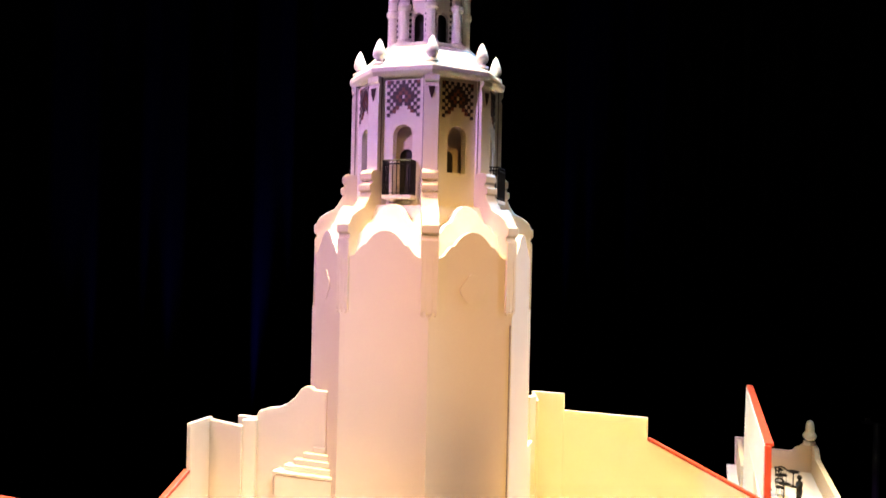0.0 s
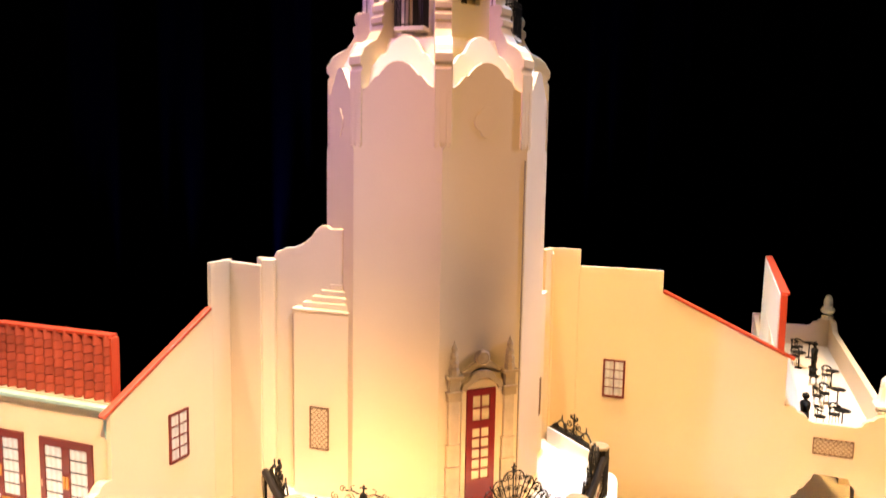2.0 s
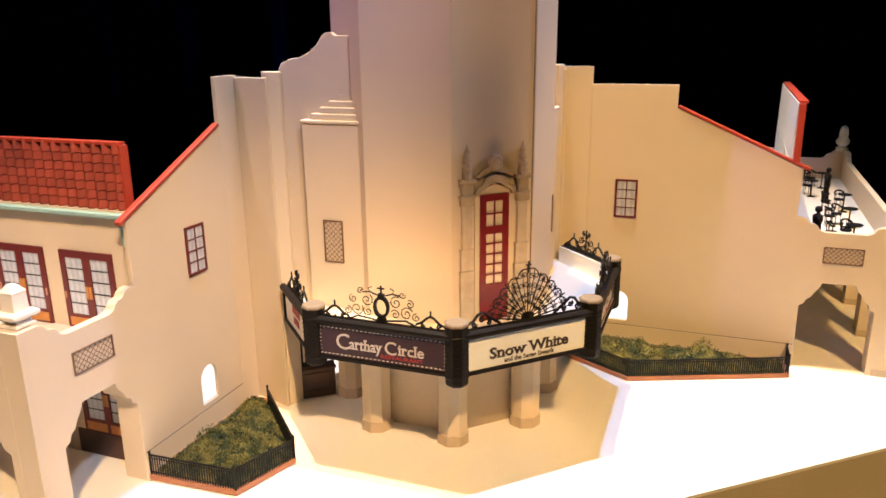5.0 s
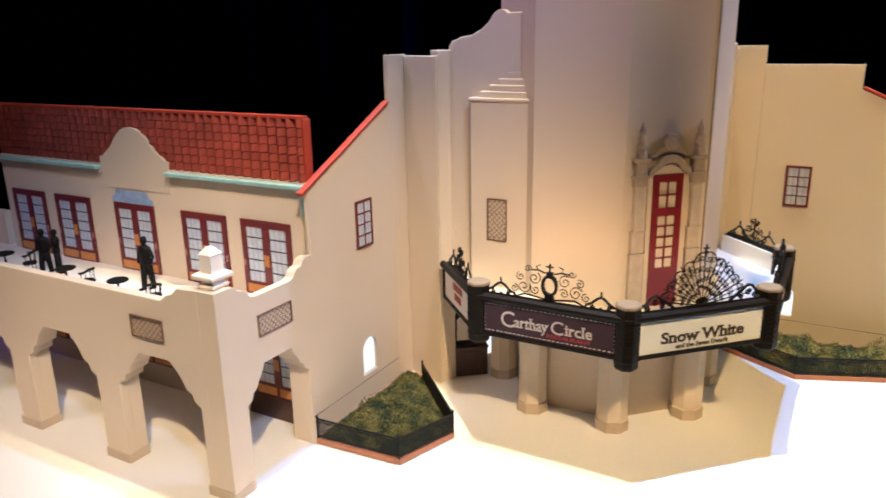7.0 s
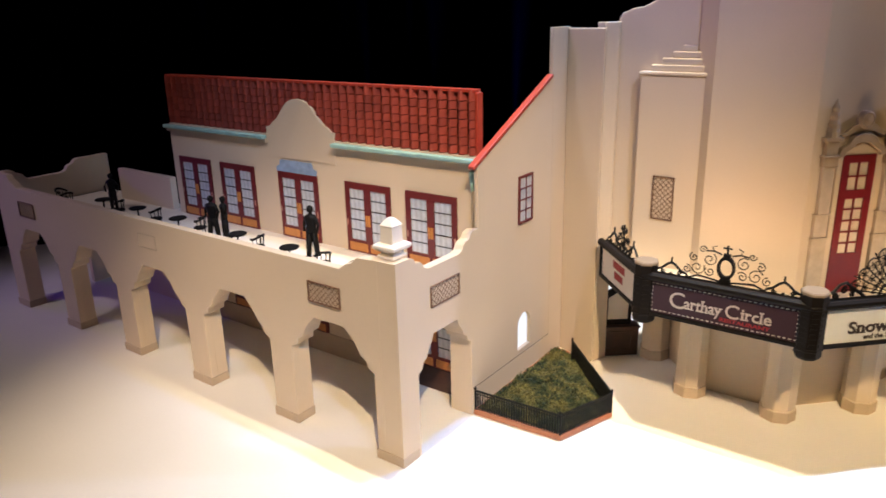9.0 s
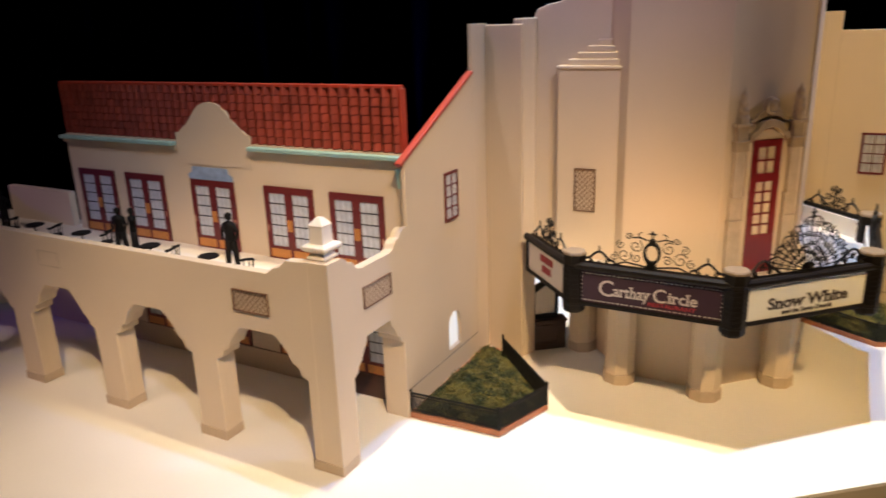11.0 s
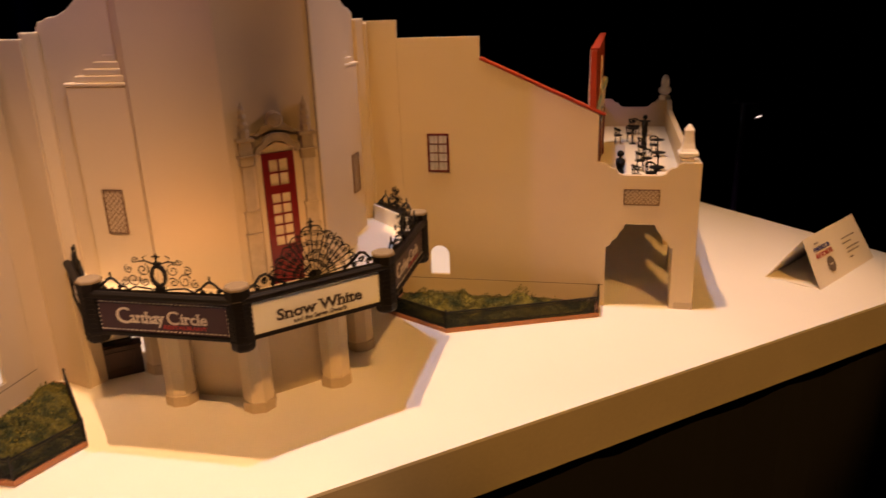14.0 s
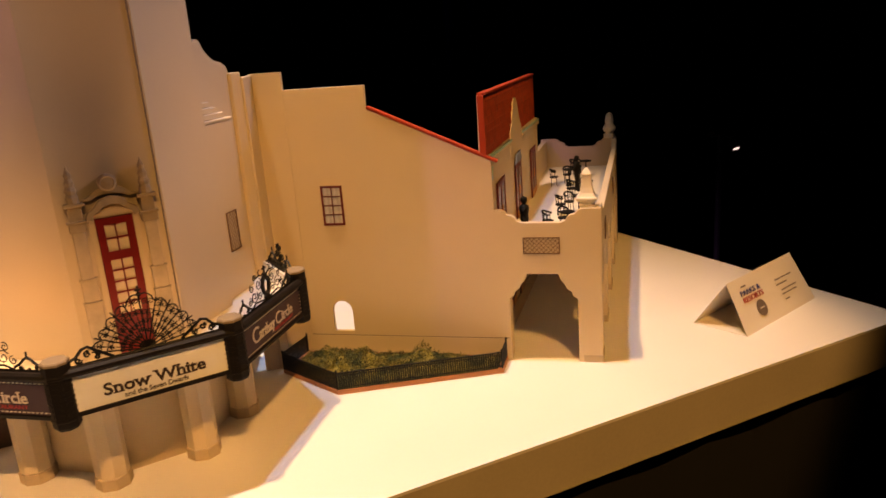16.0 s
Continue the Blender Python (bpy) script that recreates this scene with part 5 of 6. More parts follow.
def sign(parent, angle, kind_, u0, u1):
    f = facet_map(angle, M_AP)
    n, uu, mid = facet(angle, M_AP)
    mc, mw = (u0 + u1) / 2, (u1 - u0) / 2
    z0, z1 = SIGN_Z
    bm = plate(bmesh.new(), rect(u0, 0.1270, u1, 0.1740), [rect(u0 + 0.0045, z0, u1 - 0.0045, z1)], 0.0095, f)
    frame_ob = part("sign", bm, BRONZE, parent, {"logo": "aubergine sign in a dark frame with a bulb border", "film": "off-white film sign in a dark frame", "end": "white end sign in a dark frame"}[kind_], round_edges=0.0007)
    bm = bmesh.new()
    prof = [(0.0022, 0.1690), (0.0034, 0.1715), (0.0030, 0.1745), (0.0005, 0.1768), (-0.0030, 0.1768), (-0.0052, 0.1745), (-0.0052, 0.1690)]
    lo = [bm.verts.new(f(u0 + 0.001, z, w)) for w, z in prof]
    hi = [bm.verts.new(f(u1 - 0.001, z, w)) for w, z in prof]
    for i in range(len(prof)):
        j = (i + 1) % len(prof)
        bm.faces.new((lo[i], lo[j], hi[j], hi[i]))
    bm.faces.new(lo)
    bm.faces.new(hi[::-1])
    part("moulding", bm, BRONZE, frame_ob, "rounded dark top moulding")
    bm = box(bmesh.new(), (u0 + 0.003, z0 - 0.001, -0.0065), (u1 - 0.003, z1 + 0.001, -0.0024), f)
    part("panel", bm, PURPLE if kind_ == "logo" else SIGN_CREAM if kind_ == "film" else STUCCO_WHITE, frame_ob)
    bm = box(bmesh.new(), (u0 + 0.001, 0.1280, -0.0125), (u1 - 0.001, 0.1735, -0.0098), f)
    part("back_panel", bm, SIGN_CREAM, frame_ob, "plain cream back of the sign")

    def at(u, v):
        return pose_of(f(u, v, -0.0021), uu, n)
    if kind_ == "logo":
        a0, a1, b0, b1 = u0 + 0.0085, u1 - 0.0085, z0 + 0.0028, z1 - 0.0028
        nu = 30
        for k in range(nu):
            for v in (b0, b1):
                part("bulb", BULB_DASH, BULB, frame_ob, m=at(a0 + (a1 - a0) * k / (nu - 1), v))
        for k in range(1, 7):
            for u in (a0 - 0.0008, a1 + 0.0008):
                part("bulb", BULB_DASH, BULB, frame_ob, m=at(u, b0 + (b1 - b0) * k / 7))
        words("lettering", "C", 0.0262, LETTER, frame_ob, at(-0.0458, 0.1492), "ivory lettering", 0.0, 0.0160)
        words("lettering", "arthay", 0.0180, LETTER, frame_ob, at(-0.0182, 0.1481), "ivory lettering", 0.0002, 0.0395, 0.0010)
        words("lettering", "C", 0.0215, LETTER, frame_ob, at(0.0112, 0.1489), "ivory lettering", 0.0, 0.0135)
        words("lettering", "ircle", 0.0172, LETTER, frame_ob, at(0.0345, 0.1487), "ivory lettering", 0.0002, 0.0300, 0.0010)
        words("lettering", "RESTAURANT", 0.0056, LETTER_RED, frame_ob, at(0.0240, 0.1390), "small red lettering", 0.0001, 0.0490)
    elif kind_ == "film":
        words("lettering", "Snow White", 0.0172, LETTER_DARK, frame_ob, at(0.0015, 0.1462), "dark slab-serif lettering", 0.0004, 0.0990, 0.0013)
        words("lettering", "and the Seven Dwarfs", 0.0070, LETTER_DARK, frame_ob, at(0.001, 0.1362), "small dark lettering", 0.0001, 0.0620)
    else:
        # two slanting rows of red letters too small to read
        for row, count in ((0, 7), (1, 5)):
            for k in range(count):
                uc, vc = mc + (k - (count - 1) / 2) * 0.0052, 0.1570 - row * 0.0125
                bm = box(bmesh.new(), (uc - 0.0018, vc - 0.0044, -0.0024), (uc + 0.0018, vc + 0.0044, -0.0017), f)
                part("text_bar", bm, LETTER_RED, frame_ob)
    if kind_ == "logo":
        medallion_crest(parent, f, 0.1765)
    elif kind_ == "film":
        fan_crest(parent, f, 0.1765)
    else:
        end_crest(parent, f, 0.1765, mc, mw * 0.9)


def marquee():
    root = thing("marquee", "dark-framed theatre marquee with lettered signs and iron crests", "marquee", (C[0] + 0.12, C[1] - 0.12, 0.13))
    ring = [(C[0] + (M_AP - 0.0125) / math.cos(math.pi / 8) * math.cos(math.radians(a)), C[1] + (M_AP - 0.0125) / math.cos(math.pi / 8) * math.sin(math.radians(a))) for a in (247.5, 292.5, 337.5, 22.5)]
    lf, rf = facet_map(math.radians(225), M_AP - 0.0125), facet_map(math.radians(45), M_AP - 0.0125)
    deck = [(0.0575, -0.3480), tuple(lf(-0.034, 0, 0).xy), *ring, tuple(rf(0.034, 0, 0).xy), (0.3480, -0.0575), (0.3150, -0.0665), (0.2950, -0.0100), (0.0100, -0.2950), (0.0665, -0.3150)]
    bm = column(bmesh.new(), deck, 0.1280, 0.1500)
    part("deck", bm, DECK, root, "plain pale cream deck behind the signs")
    for deg, kind_, u0, u1 in ((225, "end", -0.035, HALF - 0.006), (270, "logo", -HALF + 0.006, HALF - 0.006), (315, "film", -HALF + 0.006, HALF - 0.006), (0, "logo", -HALF + 0.006, HALF - 0.006), (45, "end", -HALF + 0.006, 0.035)):
        sign(root, math.radians(deg), kind_, u0, u1)
    for deg in (247.5, 292.5, 337.5, 22.5):
        a = math.radians(deg)
        p = (C[0] + (M_AP - 0.0085) / math.cos(math.pi / 8) * math.cos(a), C[1] + (M_AP - 0.0085) / math.cos(math.pi / 8) * math.sin(a))
        put = lambda x, y, z, p=p: V(p[0] + x, p[1] + y, z)
        prof = [(0.0108, 0.1170), (0.0130, 0.1200), (0.0130, 0.1262), (0.0138, 0.1268), (0.0138, 0.1288), (0.0130, 0.1294), (0.0130, 0.1700), (0.0138, 0.1706), (0.0138, 0.1730), (0.0130, 0.1738), (0.0130, 0.1840)]
        pillar = part("corner_pillar", turned(bmesh.new(), prof, 8, put, a + math.pi / 8), BRONZE, root, "dark eight-sided corner pillar")
        bm = bmesh.new()
        for k in range(8):
            b = a + k * math.pi / 4
            n, t = V(math.cos(b), math.sin(b), 0), V(-math.sin(b), math.cos(b), 0)
            for j in range(7):
                box(bm, (-0.0032, 0.1322 + j * 0.0054, 0.0), (0.0032, 0.1352 + j * 0.0054, 0.0007), lambda u, z, w, n=n, t=t, p=p: V(p[0], p[1], z) + n * (0.0120 + w) + t * u)
        tagged(part("pillar_relief", bm, BRONZE, pillar, "small raised blocks on the pillar"), kind="stuff")
        part("pillar_cap", turned(bmesh.new(), [(0.0135, 0.1840), (0.0135, 0.1862), (0.0120, 0.1876)], 8, put, a + math.pi / 8), CAP, pillar, "tan cap")
    return root


# ---- things round the foot of the model ----
def fence_run(root, points):
    """Black pickets between two rails along the points."""
    for (ax, ay), (bx, by) in zip(points, points[1:]):
        a, b = V(ax, ay, 0), V(bx, by, 0)
        d = (b - a).normalized()
        ln = (b - a).length
        for z, r in ((0.0105, 0.0007), (0.0310, 0.0011), (0.0275, 0.0007)):
            part("rail", tube(bmesh.new(), [a + V(0, 0, z), b + V(0, 0, z)], r, 5), IRON, root)
        n = max(2, int(ln / 0.0031))
        for k in range(1, n):
            p = a + d * (ln * k / n)
            part("picket", PICKET, IRON, root, m=Matrix.Translation(p))
    for x, y in points:
        part("fence_post", POST, IRON, root, m=Matrix.Translation((x, y, 0)))


PICKET = finish("picket", turned(bmesh.new(), [(0.00092, 0.006), (0.00092, 0.0312), (0.0, 0.0335)], 4), IRON)
POST = finish("fence_post", turned(bmesh.new(), [(0.0013, 0.004), (0.0013, 0.0330), (0.0018, 0.0338), (0.0012, 0.0352), (0.0, 0.0366)], 6), IRON)


def inside(p, poly):
    hit = False
    for (x0, y0), (x1, y1) in zip(poly, poly[1:] + poly[:1]):
        if (y0 > p[1]) != (y1 > p[1]) and p[0] < (x1 - x0) * (p[1] - y0) / (y1 - y0) + x0:
            hit = not hit
    return hit


def planter(poly, fence_points, label, seed):
    rnd = random.Random(seed)
    cx, cy = sum(p[0] for p in poly) / len(poly), sum(p[1] for p in poly) / len(poly)
    root = thing("planter_bed", label, "planter", (cx, cy, 0), "planter beds")
    inner = [(x + (cx - x) * 0.045, y + (cy - y) * 0.045) for x, y in poly]
    bm = plate(bmesh.new(), poly, [inner], 0.0065, lambda u, v, w: V(u, v, 0.0068 + w))
    part("kerb", bm, KERB, root, "terracotta kerb", round_edges=0.0008)
    bm = column(bmesh.new(), inner, 0.0, 0.0055)
    part("soil", bm, SOIL, root, "dark soil")
    fence = thing("picket_fence", "low black iron picket fence round a planter", "fence", (cx, cy, 0.006), "picket fences")
    fence_run(fence, fence_points)
    # clumps of moss
    bm = bmesh.new()
    xs, ys = [p[0] for p in poly], [p[1] for p in poly]
    tall = [(rnd.uniform(min(xs), max(xs)), rnd.uniform(min(ys), max(ys)), rnd.uniform(0.02, 0.05), rnd.uniform(0.2, 0.9)) for _ in range(14)]
    tall += [(rnd.uniform(min(xs), max(xs)), rnd.uniform(min(ys), max(ys)), rnd.uniform(0.009, 0.018), rnd.uniform(0.35, 0.85)) for _ in range(60)]

    def mound(x, y):
        edge = min(1.0, min(abs((bx - ax) * (ay - y) - (ax - x) * (by - ay)) / math.hypot(bx - ax, by - ay) for (ax, ay), (bx, by) in zip(poly, poly[1:] + poly[:1])) / 0.03)
        return 0.006 + (0.006 + sum(0.013 * g * math.exp(-((x - u) ** 2 + (y - v) ** 2) / (r * r * 0.5)) for u, v, r, g in tall)) * edge
    made = 0
    while made < 9500:
        x, y = rnd.uniform(min(xs), max(xs)), rnd.uniform(min(ys), max(ys))
        if not inside((x, y), inner):
            continue
        made += 1
        z = mound(x, y) * rnd.uniform(0.55, 1.0)
        r = rnd.uniform(0.0009, 0.0026)
        a, tip = rnd.uniform(0, 6.28), V(rnd.uniform(-1, 1), rnd.uniform(-1, 1), rnd.uniform(0.3, 1.3)).normalized()
        side = tip.cross(V(math.cos(a), math.sin(a), 0.2)).normalized()
        thick = tip.cross(side)
        p = V(x, y, z)
        v0 = [bm.verts.new(p - side * r * 0.6), bm.verts.new(p + tip * r * 0.8 - thick * r * 0.35), bm.verts.new(p + side * r * 0.6), bm.verts.new(p + tip * r * 0.8 + thick * r * 0.35), bm.verts.new(p + tip * r * 1.9)]
        bm.faces.new((v0[0], v0[1], v0[4]))
        bm.faces.new((v0[1], v0[2], v0[4]))
        bm.faces.new((v0[2], v0[3], v0[4]))
        bm.faces.new((v0[3], v0[0], v0[4]))
    # mossy mat under the tufts
    n = 46
    grid = {}
    for i in range(n):
        for j in range(n):
            x, y = min(xs) + (max(xs) - min(xs)) * i / (n - 1), min(ys) + (max(ys) - min(ys)) * j / (n - 1)
            if inside((x, y), inner):
                grid[i, j] = bm.verts.new((x, y, mound(x, y) * 0.72 + rnd.uniform(-0.0008, 0.0008)))
    for i in range(n - 1):
        for j in range(n - 1):
            q = [(i, j), (i + 1, j), (i + 1, j + 1), (i, j + 1)]
            if all(k in grid for k in q):
                bm.faces.new([grid[k] for k in q])
    me = bpy.data.meshes.new("moss")
    bm.to_mesh(me)
    bm.free()
    me.materials.append(GRASS)
    ob = new("moss", me)
    tagged(ob, "tufted olive-green model moss in a planter", "moss", kind="stuff")


def round_table():
    root = thing("round_table", "small black round pedestal table on the terrace", "table", group="terrace tables")
    part("tabletop", turned(bmesh.new(), [(0.0110, 0.0310), (0.0117, 0.0316), (0.0117, 0.0326), (0.0111, 0.0330)], 20), FIGURE, root)
    part("stem", turned(bmesh.new(), [(0.0018, 0.002), (0.0012, 0.006), (0.0012, 0.0310)], 8), FIGURE, root)
    part("foot", turned(bmesh.new(), [(0.0075, 0.0), (0.0075, 0.0010), (0.0020, 0.0024)], 14), FIGURE, root)
    return root


def terrace_chair():
    root = thing("terrace_chair", "small black armchair with a curved rail back", "chair", group="terrace chairs")
    part("seat", turned(bmesh.new(), [(0.0080, 0.0168), (0.0088, 0.0174), (0.0088, 0.0188), (0.0080, 0.0193)], 14), FIGURE, root)
    for k in range(4):
        a = math.pi / 4 + k * math.pi / 2
        part("leg", tube(bmesh.new(), [(0.0062 * math.cos(a), 0.0062 * math.sin(a), 0.0172), (0.0078 * math.cos(a), 0.0078 * math.sin(a), 0.0)], 0.0006, 5), FIGURE, root)
    bm = bmesh.new()
    arc = [math.radians(60 + 240 * k / 12) for k in range(13)]
    tube(bm, [(0.0084 * math.cos(a), 0.0084 * math.sin(a), 0.0290 + 0.0045 * max(0, -math.cos(a))) for a in arc], 0.0016, 5)
    part("back_rail", bm, FIGURE, root)
    for a in arc[1::2]:
        part("spindle", tube(bmesh.new(), [(0.0072 * math.cos(a), 0.0072 * math.sin(a), 0.0185), (0.0084 * math.cos(a), 0.0084 * math.sin(a), 0.0290 + 0.0045 * max(0, -math.cos(a)))], 0.0006, 4), FIGURE, root)
    return root


def scale_figure(stride, arm):
    """A plain black standing scale figure, as one mesh."""
    bm = bmesh.new()
    for s in (-1, 1):
        tube(bm, [(s * 0.0036, s * stride, 0.0), (s * 0.0036, s * stride * 0.6, 0.0150), (s * 0.0034, 0, 0.0330)], 0.0028, 7, 0.0044)
        box(bm, (s * 0.0036 - 0.0019, s * stride - 0.0062, 0.0), (s * 0.0036 + 0.0019, s * stride + 0.0022, 0.0022))
        tube(bm, [(s * 0.0074, 0, 0.0530), (s * (0.0090 + arm), 0.0004, 0.0430), (s * (0.0086 + arm * 0.4), -0.0022, 0.0330)], 0.0022, 6, 0.0014)
    turned(bm, [(0.0050, 0.0310), (0.0062, 0.0345), (0.0056, 0.0410), (0.0072, 0.0500), (0.0070, 0.0540), (0.0042, 0.0565), (0.0020, 0.0575), (0.0020, 0.0590), (0.0036, 0.0606), (0.0042, 0.0635), (0.0036, 0.0665), (0.0016, 0.0682)], 10, lambda x, y, z: V(x * (1.22 if z < 0.0560 else 1.0), y * (0.78 if z < 0.0575 else 1.0), z))
    ob = part("scale_figure", bm, FIGURE, None, smooth=True)
    return tagged(ob, "plain black standing scale figure on the terrace", "scale figure", "scale figures")


def ticket_booth():
    root = thing("ticket_booth", "dark walnut ticket stand with an arched framed poster", "ticket booth", (0.077, -0.316, 0))
    a, b = V(0.056, -0.334, 0), V(0.098, -0.300, 0)
    u = (b - a).normalized()
    n = u.cross(V(0, 0, 1))
    w = (b - a).length
    f = lambda p, z, d: a + u * p + n * d + V(0, 0, z)
    part("base", box(bmesh.new(), (0, 0.0, -0.018), (w, 0.0400, 0.0), f), WALNUT, root, round_edges=0.0008)
    part("top", box(bmesh.new(), (-0.0015, 0.0400, -0.0195), (w + 0.0015, 0.0428, 0.0018), f), WALNUT, root, round_edges=0.0006)
    bm = plate(bmesh.new(), rect(0.004, 0.005, w - 0.004, 0.036), [[(0.012, 0.012), (w - 0.012, 0.012), (w - 0.009, 0.029), (0.009, 0.029)]], 0.0015, lambda p, z, d: f(p, z, d + 0.0016))
    part("moulded_panel", bm, WALNUT, root)
    arch = [(0.009, 0.0428), (w - 0.009, 0.0428), (w - 0.009, 0.083)] + [(w / 2 + (w / 2 - 0.009) * math.cos(t), 0.083 + 0.013 * math.sin(t)) for t in [math.pi * q / 8 for q in range(1, 8)]] + [(0.009, 0.083)]
    hole = [(0.013, 0.049), (w - 0.013, 0.049), (w - 0.013, 0.081), (w / 2, 0.090), (0.013, 0.081)]
    part("poster_frame", plate(bmesh.new(), arch, [hole], 0.004, lambda p, z, d: f(p, z, d - 0.007)), BRONZE, root, "dark arched poster frame")
    part("poster", box(bmesh.new(), (0.0115, 0.047, -0.0125), (w - 0.0115, 0.090, -0.0102), f), STUCCO_WHITE, root, "pale poster")
    return root


def tent_card():
    root = thing("tent_card", "folded cream tent card with printed lines on the table", "card", (1.056, 0.218, 0))
    l, fr, r = V(0.954, 0.157, 0), V(1.026, 0.104, 0), V(1.157, 0.278, 0)
    n0, n1 = V(0.998, 0.133, 0.073), V(1.118, 0.299, 0.073)
    back = l + (r - fr)
    t = 0.0009
    for nm, (p0, p1, q1, q0) in (("front_flap", (fr, r, n1, n0)), ("back_flap", (l, back, n1, n0))):
        nn = (p1 - p0).cross(q0 - p0).normalized() * t
        bm = bmesh.new()
        vs = [bm.verts.new(p + o) for o in (V(0, 0, 0), -nn if nm == "front_flap" else nn) for p in (p0, p1, q1, q0)]
        for q in ((0, 1, 2, 3), (7, 6, 5, 4), (0, 4, 5, 1), (1, 5, 6, 2), (2, 6, 7, 3), (3, 7, 4, 0)):
            bm.faces.new([vs[i] for i in q])
        flap = part(nm, bm, CARD, root)
        if nm == "front_flap":
            face = flap
    bm = bmesh.new()
    vs = [bm.verts.new(p + V(0, 0, z)) for z in (0.0003, 0.0011) for p in (fr + (l - fr) * 0.01, r + (back - r) * 0.01, back, l)]
    for q in ((0, 1, 2, 3), (7, 6, 5, 4), (0, 4, 5, 1), (1, 5, 6, 2), (2, 6, 7, 3), (3, 7, 4, 0)):
        bm.faces.new([vs[i] for i in q])
    part("bottom_flap", bm, CARD, root)
    u = (r - fr).normalized()
    up = (n0 - fr)
    up -= up.dot(u) * u
    h = up.length
    up.normalize()
    nn = u.cross(up)
    w = (r - fr).length

    def at(p, q):
        return pose_of(fr + u * (p * w) + up * (q * h) + nn * 0.0006, u, nn)
    words("lettering", "PARKS &", 0.0112, INK_BLUE, face, at(0.255, 0.71), "blue lettering", 0.0001, 0.056)
    words("lettering", "RESORTS", 0.0112, INK_RED, face, at(0.262, 0.58), "red lettering", 0.0001, 0.058)
    bm = turned(bmesh.new(), [(0.0130, 0.0), (0.0130, 0.0004), (0.0, 0.0004)], 24)
    part("emblem", bm, INK, face, "dark round emblem", at(0.300, 0.335))
    part("emblem_bar", box(bmesh.new(), (-0.006, -0.0010, 0), (0.006, 0.0010, 0.0007)), CARD, face, "", at(0.300, 0.335))
    part("text_bar", box(bmesh.new(), (-0.007, -0.0012, 0), (0.007, 0.0012, 0.0004)), INK, face, "", at(0.19, 0.83))
    for p, q, wd in ((0.71, 0.67, 0.25), (0.66, 0.57, 0.16), (0.73, 0.45, 0.23), (0.715, 0.37, 0.22), (0.65, 0.26, 0.07)):
        pieces = 3 if wd > 0.1 else 1
        for k in range(pieces):
            part("text_bar", box(bmesh.new(), (-wd * w * 0.43 / pieces, -0.0010, 0), (wd * w * 0.43 / pieces, 0.0010, 0.0004)), INK, face, "", at(p + wd * (k - (pieces - 1) / 2) / pieces, q))
    return root


def light_stand():
    x, y, top = 1.185, 1.758, 0.078
    root = thing("light_stand", "thin dark stage-light stand with a crossbar and a lamp head", "light stand", (x, y, -0.9))
    part("pole", tube(bmesh.new(), [(x, y, -0.9), (x, y, top)], 0.011, 8), STAND, root)
    part("crossbar", tube(bmesh.new(), [(x - 0.045, y, top), (x + 0.055, y, top - 0.006)], 0.005, 8), STAND, root)
    part("clamp", box(bmesh.new(), (x - 0.035, y - 0.008, top - 0.004), (x - 0.018, y + 0.008, top + 0.014)), STAND, root, round_edges=0.002)
    part("yoke", tube(bmesh.new(), [(x + 0.035, y, top - 0.004), (x + 0.040, y, top - 0.026), (x + 0.058, y, top - 0.034)], 0.003, 6), STAND, root)
    axis = V(0.55, -0.45, -0.70).normalized()
    side = axis.cross(V(0, 0, 1)).normalized()
    up = side.cross(axis)
    c = V(x + 0.045, y, top - 0.038)
    put = lambda a, b, z: c + side * a + up * b + axis * z
    head = part("lamp_head", turned(bmesh.new(), [(0.010, -0.020), (0.015, -0.010), (0.017, 0.016)], 12, put), STAND, root)
    part("lens", box(bmesh.new(), (-0.016, -0.0026, 0.0162), (0.016, 0.0026, 0.0180), put), LAMP_GLOW, head, "lit lamp lens")
    for k in range(3):
        a = k * 2.1
        part("leg", tube(bmesh.new(), [(x, y, -0.55), (x + 0.3 * math.cos(a), y + 0.3 * math.sin(a), -0.895)], 0.006, 6), STAND, root)
    return root


# ---- the model ----
shoulder("west_shoulder", "stepped cream stucco wall joining the wing to the tower", LEFT, 0.372, 0.428)
shoulder("east_shoulder", "stepped cream stucco wall joining the wing to the tower", RIGHT, 0.382, 0.428)
tower()
lantern()
tower_door()
marquee()
ticket_booth()
planter([(0.0005, -0.552), (0.110, -0.546), (0.136, -0.468), (0.022, -0.352), (0.0005, -0.352)], [(0.002, -0.550), (0.1085, -0.5445), (0.1345, -0.4685), (0.0350, -0.3690)], "terracotta-kerbed planter bed with moss by the wall", 3)
planter([(0.684, -0.045), (0.684, -0.0005), (0.372, -0.0005), (0.361, -0.070), (0.469, -0.131)], [(0.682, -0.002), (0.682, -0.044), (0.469, -0.129), (0.3625, -0.0695), (0.372, -0.003)], "long terracotta-kerbed planter bed with moss by the wall", 5)

# corner finials
f1 = square_finial("square white finial with a pyramid cap on a corner pier")
f1.matrix_basis = Matrix.Translation(LEFT(-0.0185, 0.6615, 0.2232))
f3 = square_finial("bell-shaped white finial with a square dish on a corner pier", True)
f3.matrix_basis = Matrix.Translation(RIGHT(-0.0185, 0.8000, 0.2232))
f2 = urn_finial("white urn finial on a far corner pier", 1.12)
f2.matrix_basis = Matrix.Translation((0.8215, 0.710, 0.2236))

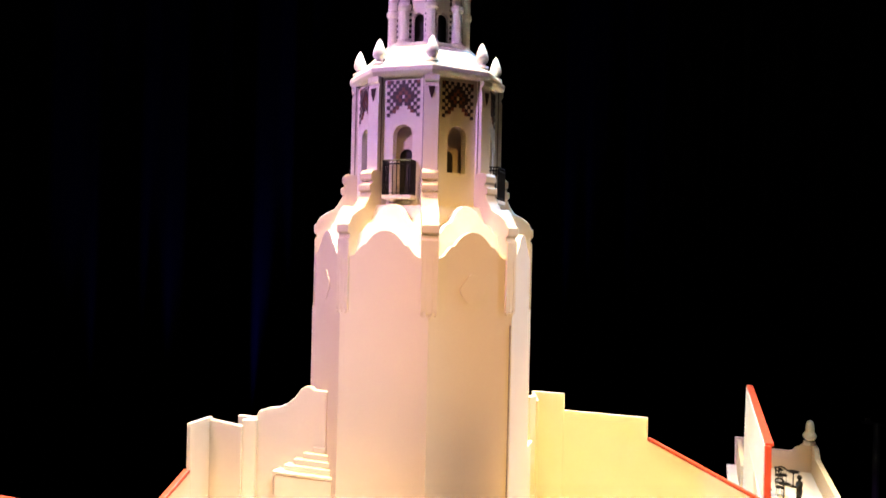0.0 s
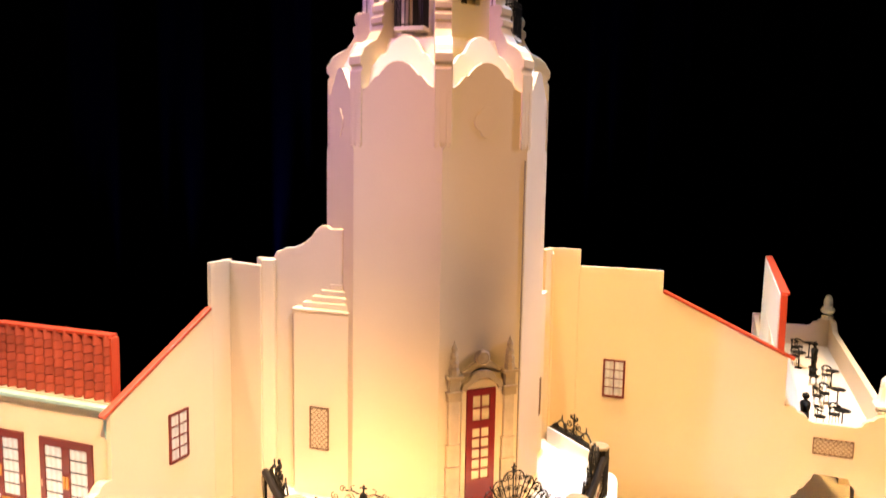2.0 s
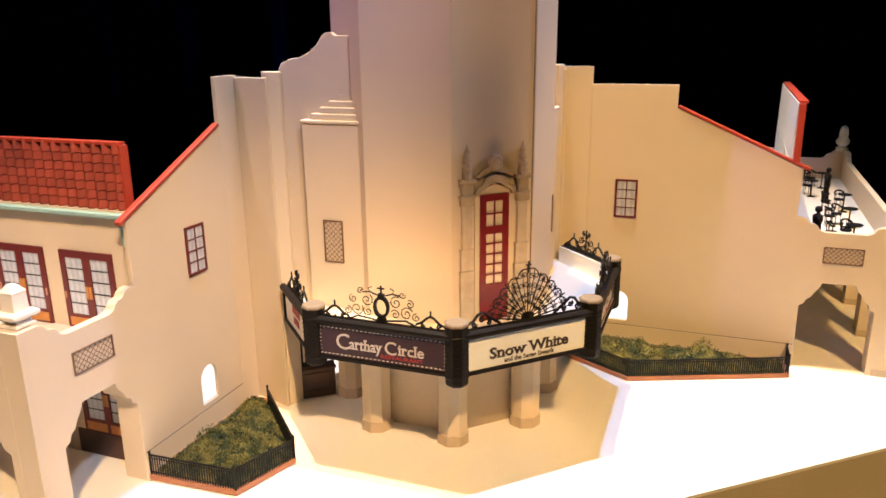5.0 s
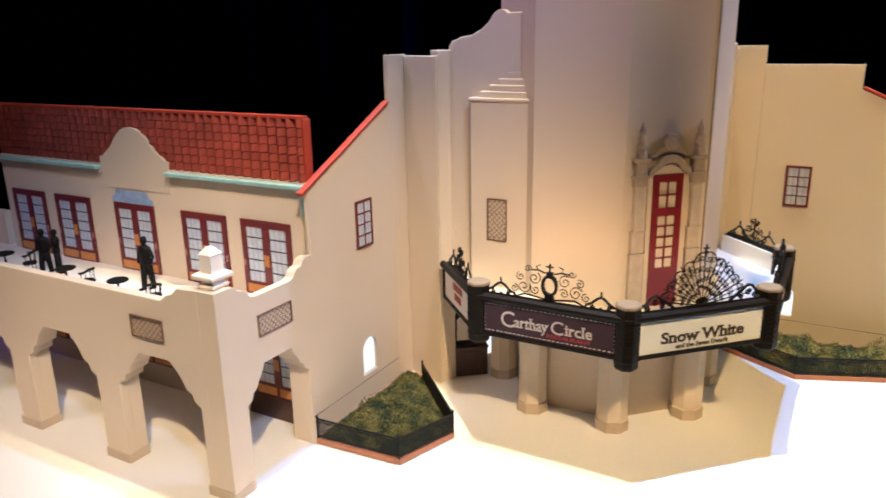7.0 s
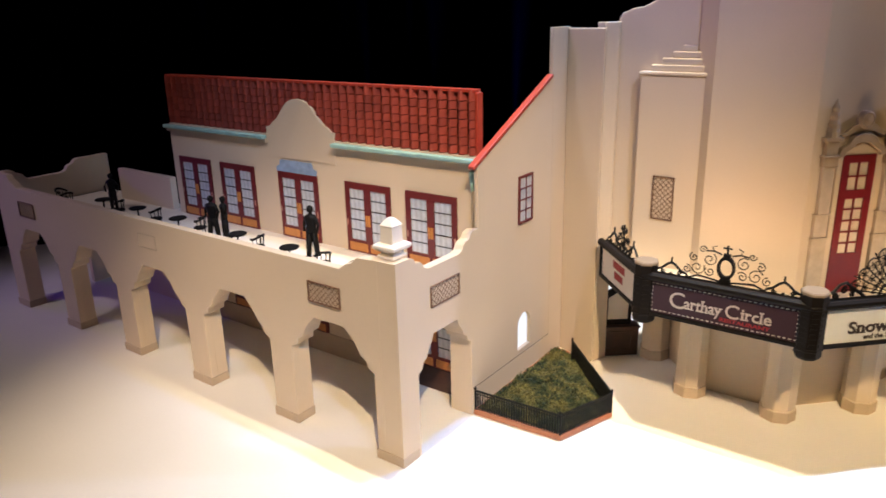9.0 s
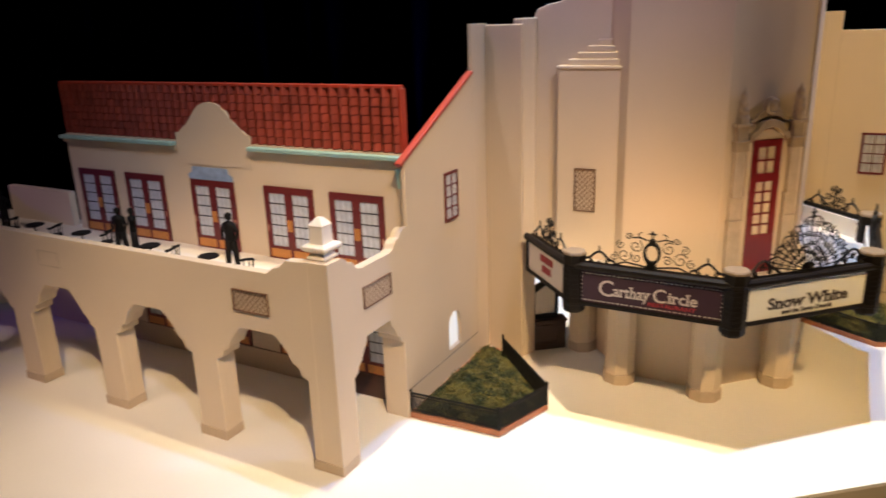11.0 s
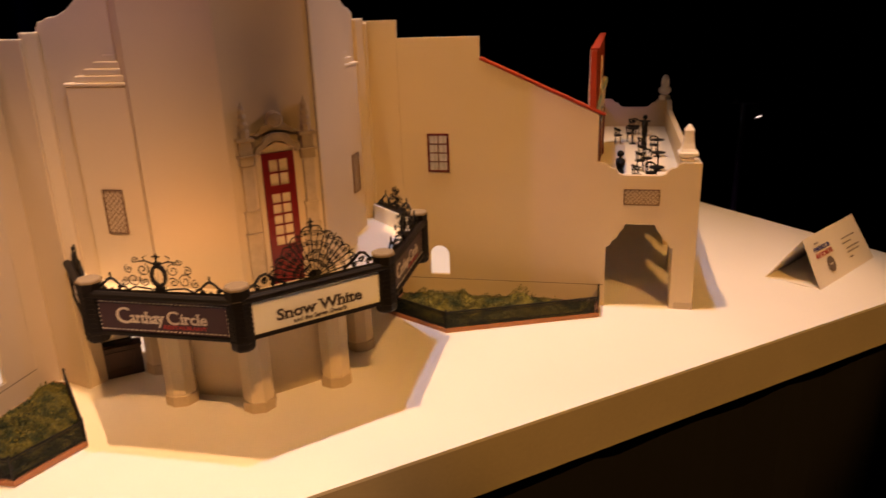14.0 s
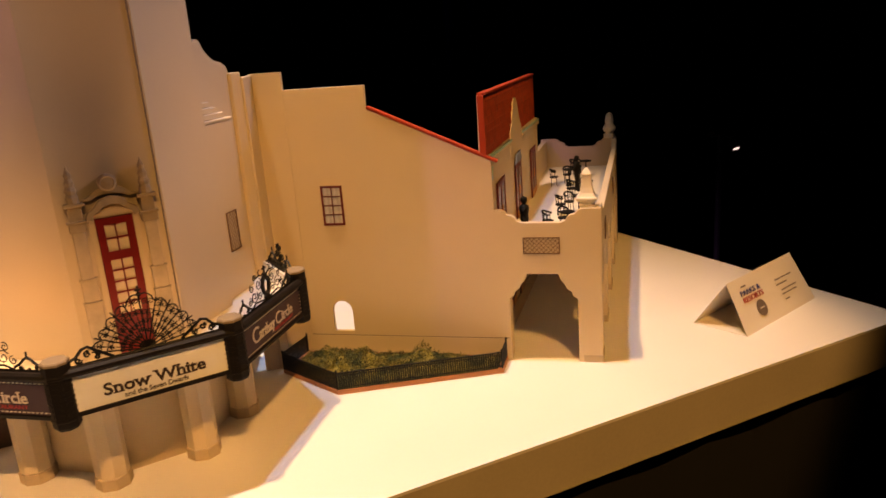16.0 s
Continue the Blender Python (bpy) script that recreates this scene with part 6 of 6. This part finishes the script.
# terrace furniture and figures
table0, chair0 = round_table(), terrace_chair()
WEST_SPOTS = [(0.622, 0.618), (0.528, 0.620), (0.430, 0.622), (0.300, 0.627), (0.203, 0.630), (0.095, 0.630)]
EAST_SPOTS = [(0.766, 0.116), (0.777, 0.236), (0.785, 0.360), (0.745, 0.490), (0.774, 0.588)]
turn = random.Random(11)
for a, o in WEST_SPOTS:
    p = LEFT(-a, o, 0.1602)
    copy_thing(table0, Matrix.Translation(p))
    ang = turn.uniform(-0.1, 0.7)
    if a != 0.203:
        q = p + V(0.0285 * math.cos(ang), 0.0285 * math.sin(ang), 0)
        copy_thing(chair0, Matrix.Translation(q) @ Matrix.Rotation(ang + math.pi, 4, "Z"))
for a, o, ang in ((0.158, 0.620, 2.4), (0.715, 0.625, 2.9), (0.745, 0.618, 0.4)):
    copy_thing(chair0, Matrix.Translation(LEFT(-a, o, 0.1602)) @ Matrix.Rotation(ang, 4, "Z"))
for x, y in EAST_SPOTS:
    p = V(x, y, 0.1602)
    copy_thing(table0, Matrix.Translation(p))
    for s in (1, -1):
        ang = math.pi / 2 + 0.5 + turn.uniform(-0.4, 0.4) + (0 if s > 0 else 0.9)
        q = p + V(0.030 * math.cos(ang), 0.023 * math.sin(ang), 0)
        copy_thing(chair0, Matrix.Translation(q) @ Matrix.Rotation(ang + math.pi, 4, "Z"))
for first in (table0, chair0):
    for o in (*first.children_recursive, first):
        bpy.data.objects.remove(o)
fig_a, fig_b = scale_figure(0.004, 0.002), scale_figure(0.0015, 0.0045)
STANDING = [(fig_a, LEFT(-0.404, 0.586, 0), 0.2), (fig_b, LEFT(-0.386, 0.580, 0), 2.6), (fig_a, LEFT(-0.227, 0.571, 0), 0.1), (fig_b, LEFT(-0.676, 0.572, 0), 0.6), (fig_b, V(0.708, 0.064, 0), 1.6), (fig_a, V(0.764, 0.432, 0), 1.2)]
for i, (fig, p, a) in enumerate(STANDING):
    ob = new("scale_figure", fig.data)
    ob.matrix_basis = Matrix.Translation((p.x, p.y, 0.1602)) @ Matrix.Rotation(a, 4, "Z") @ Matrix.Diagonal((*[(1.02, 0.98, 1.04, 0.84, 1.3, 1.1)[i]] * 2, (0.86, 0.86, 0.96, 0.84, 1.0, 1.0)[i], 1))
    tagged(ob, "plain black standing scale figure on the terrace", "scale figure", "scale figures")
bpy.data.objects.remove(fig_a)
bpy.data.objects.remove(fig_b)

tent_card()
light_stand()

# wings last, with their roof tiles
wing("west_wing", "cream arcaded theatre wing with terrace and terracotta roof", LEFT, 0.526, 0.680, 5, 0.374, 0.428, 0.372, 0.428)
wing("east_wing", "shorter cream arcaded theatre wing with terrace and terracotta roof", RIGHT, 0.662, 0.819, 4, 0.503, 0.403, 0.382, 0.403)
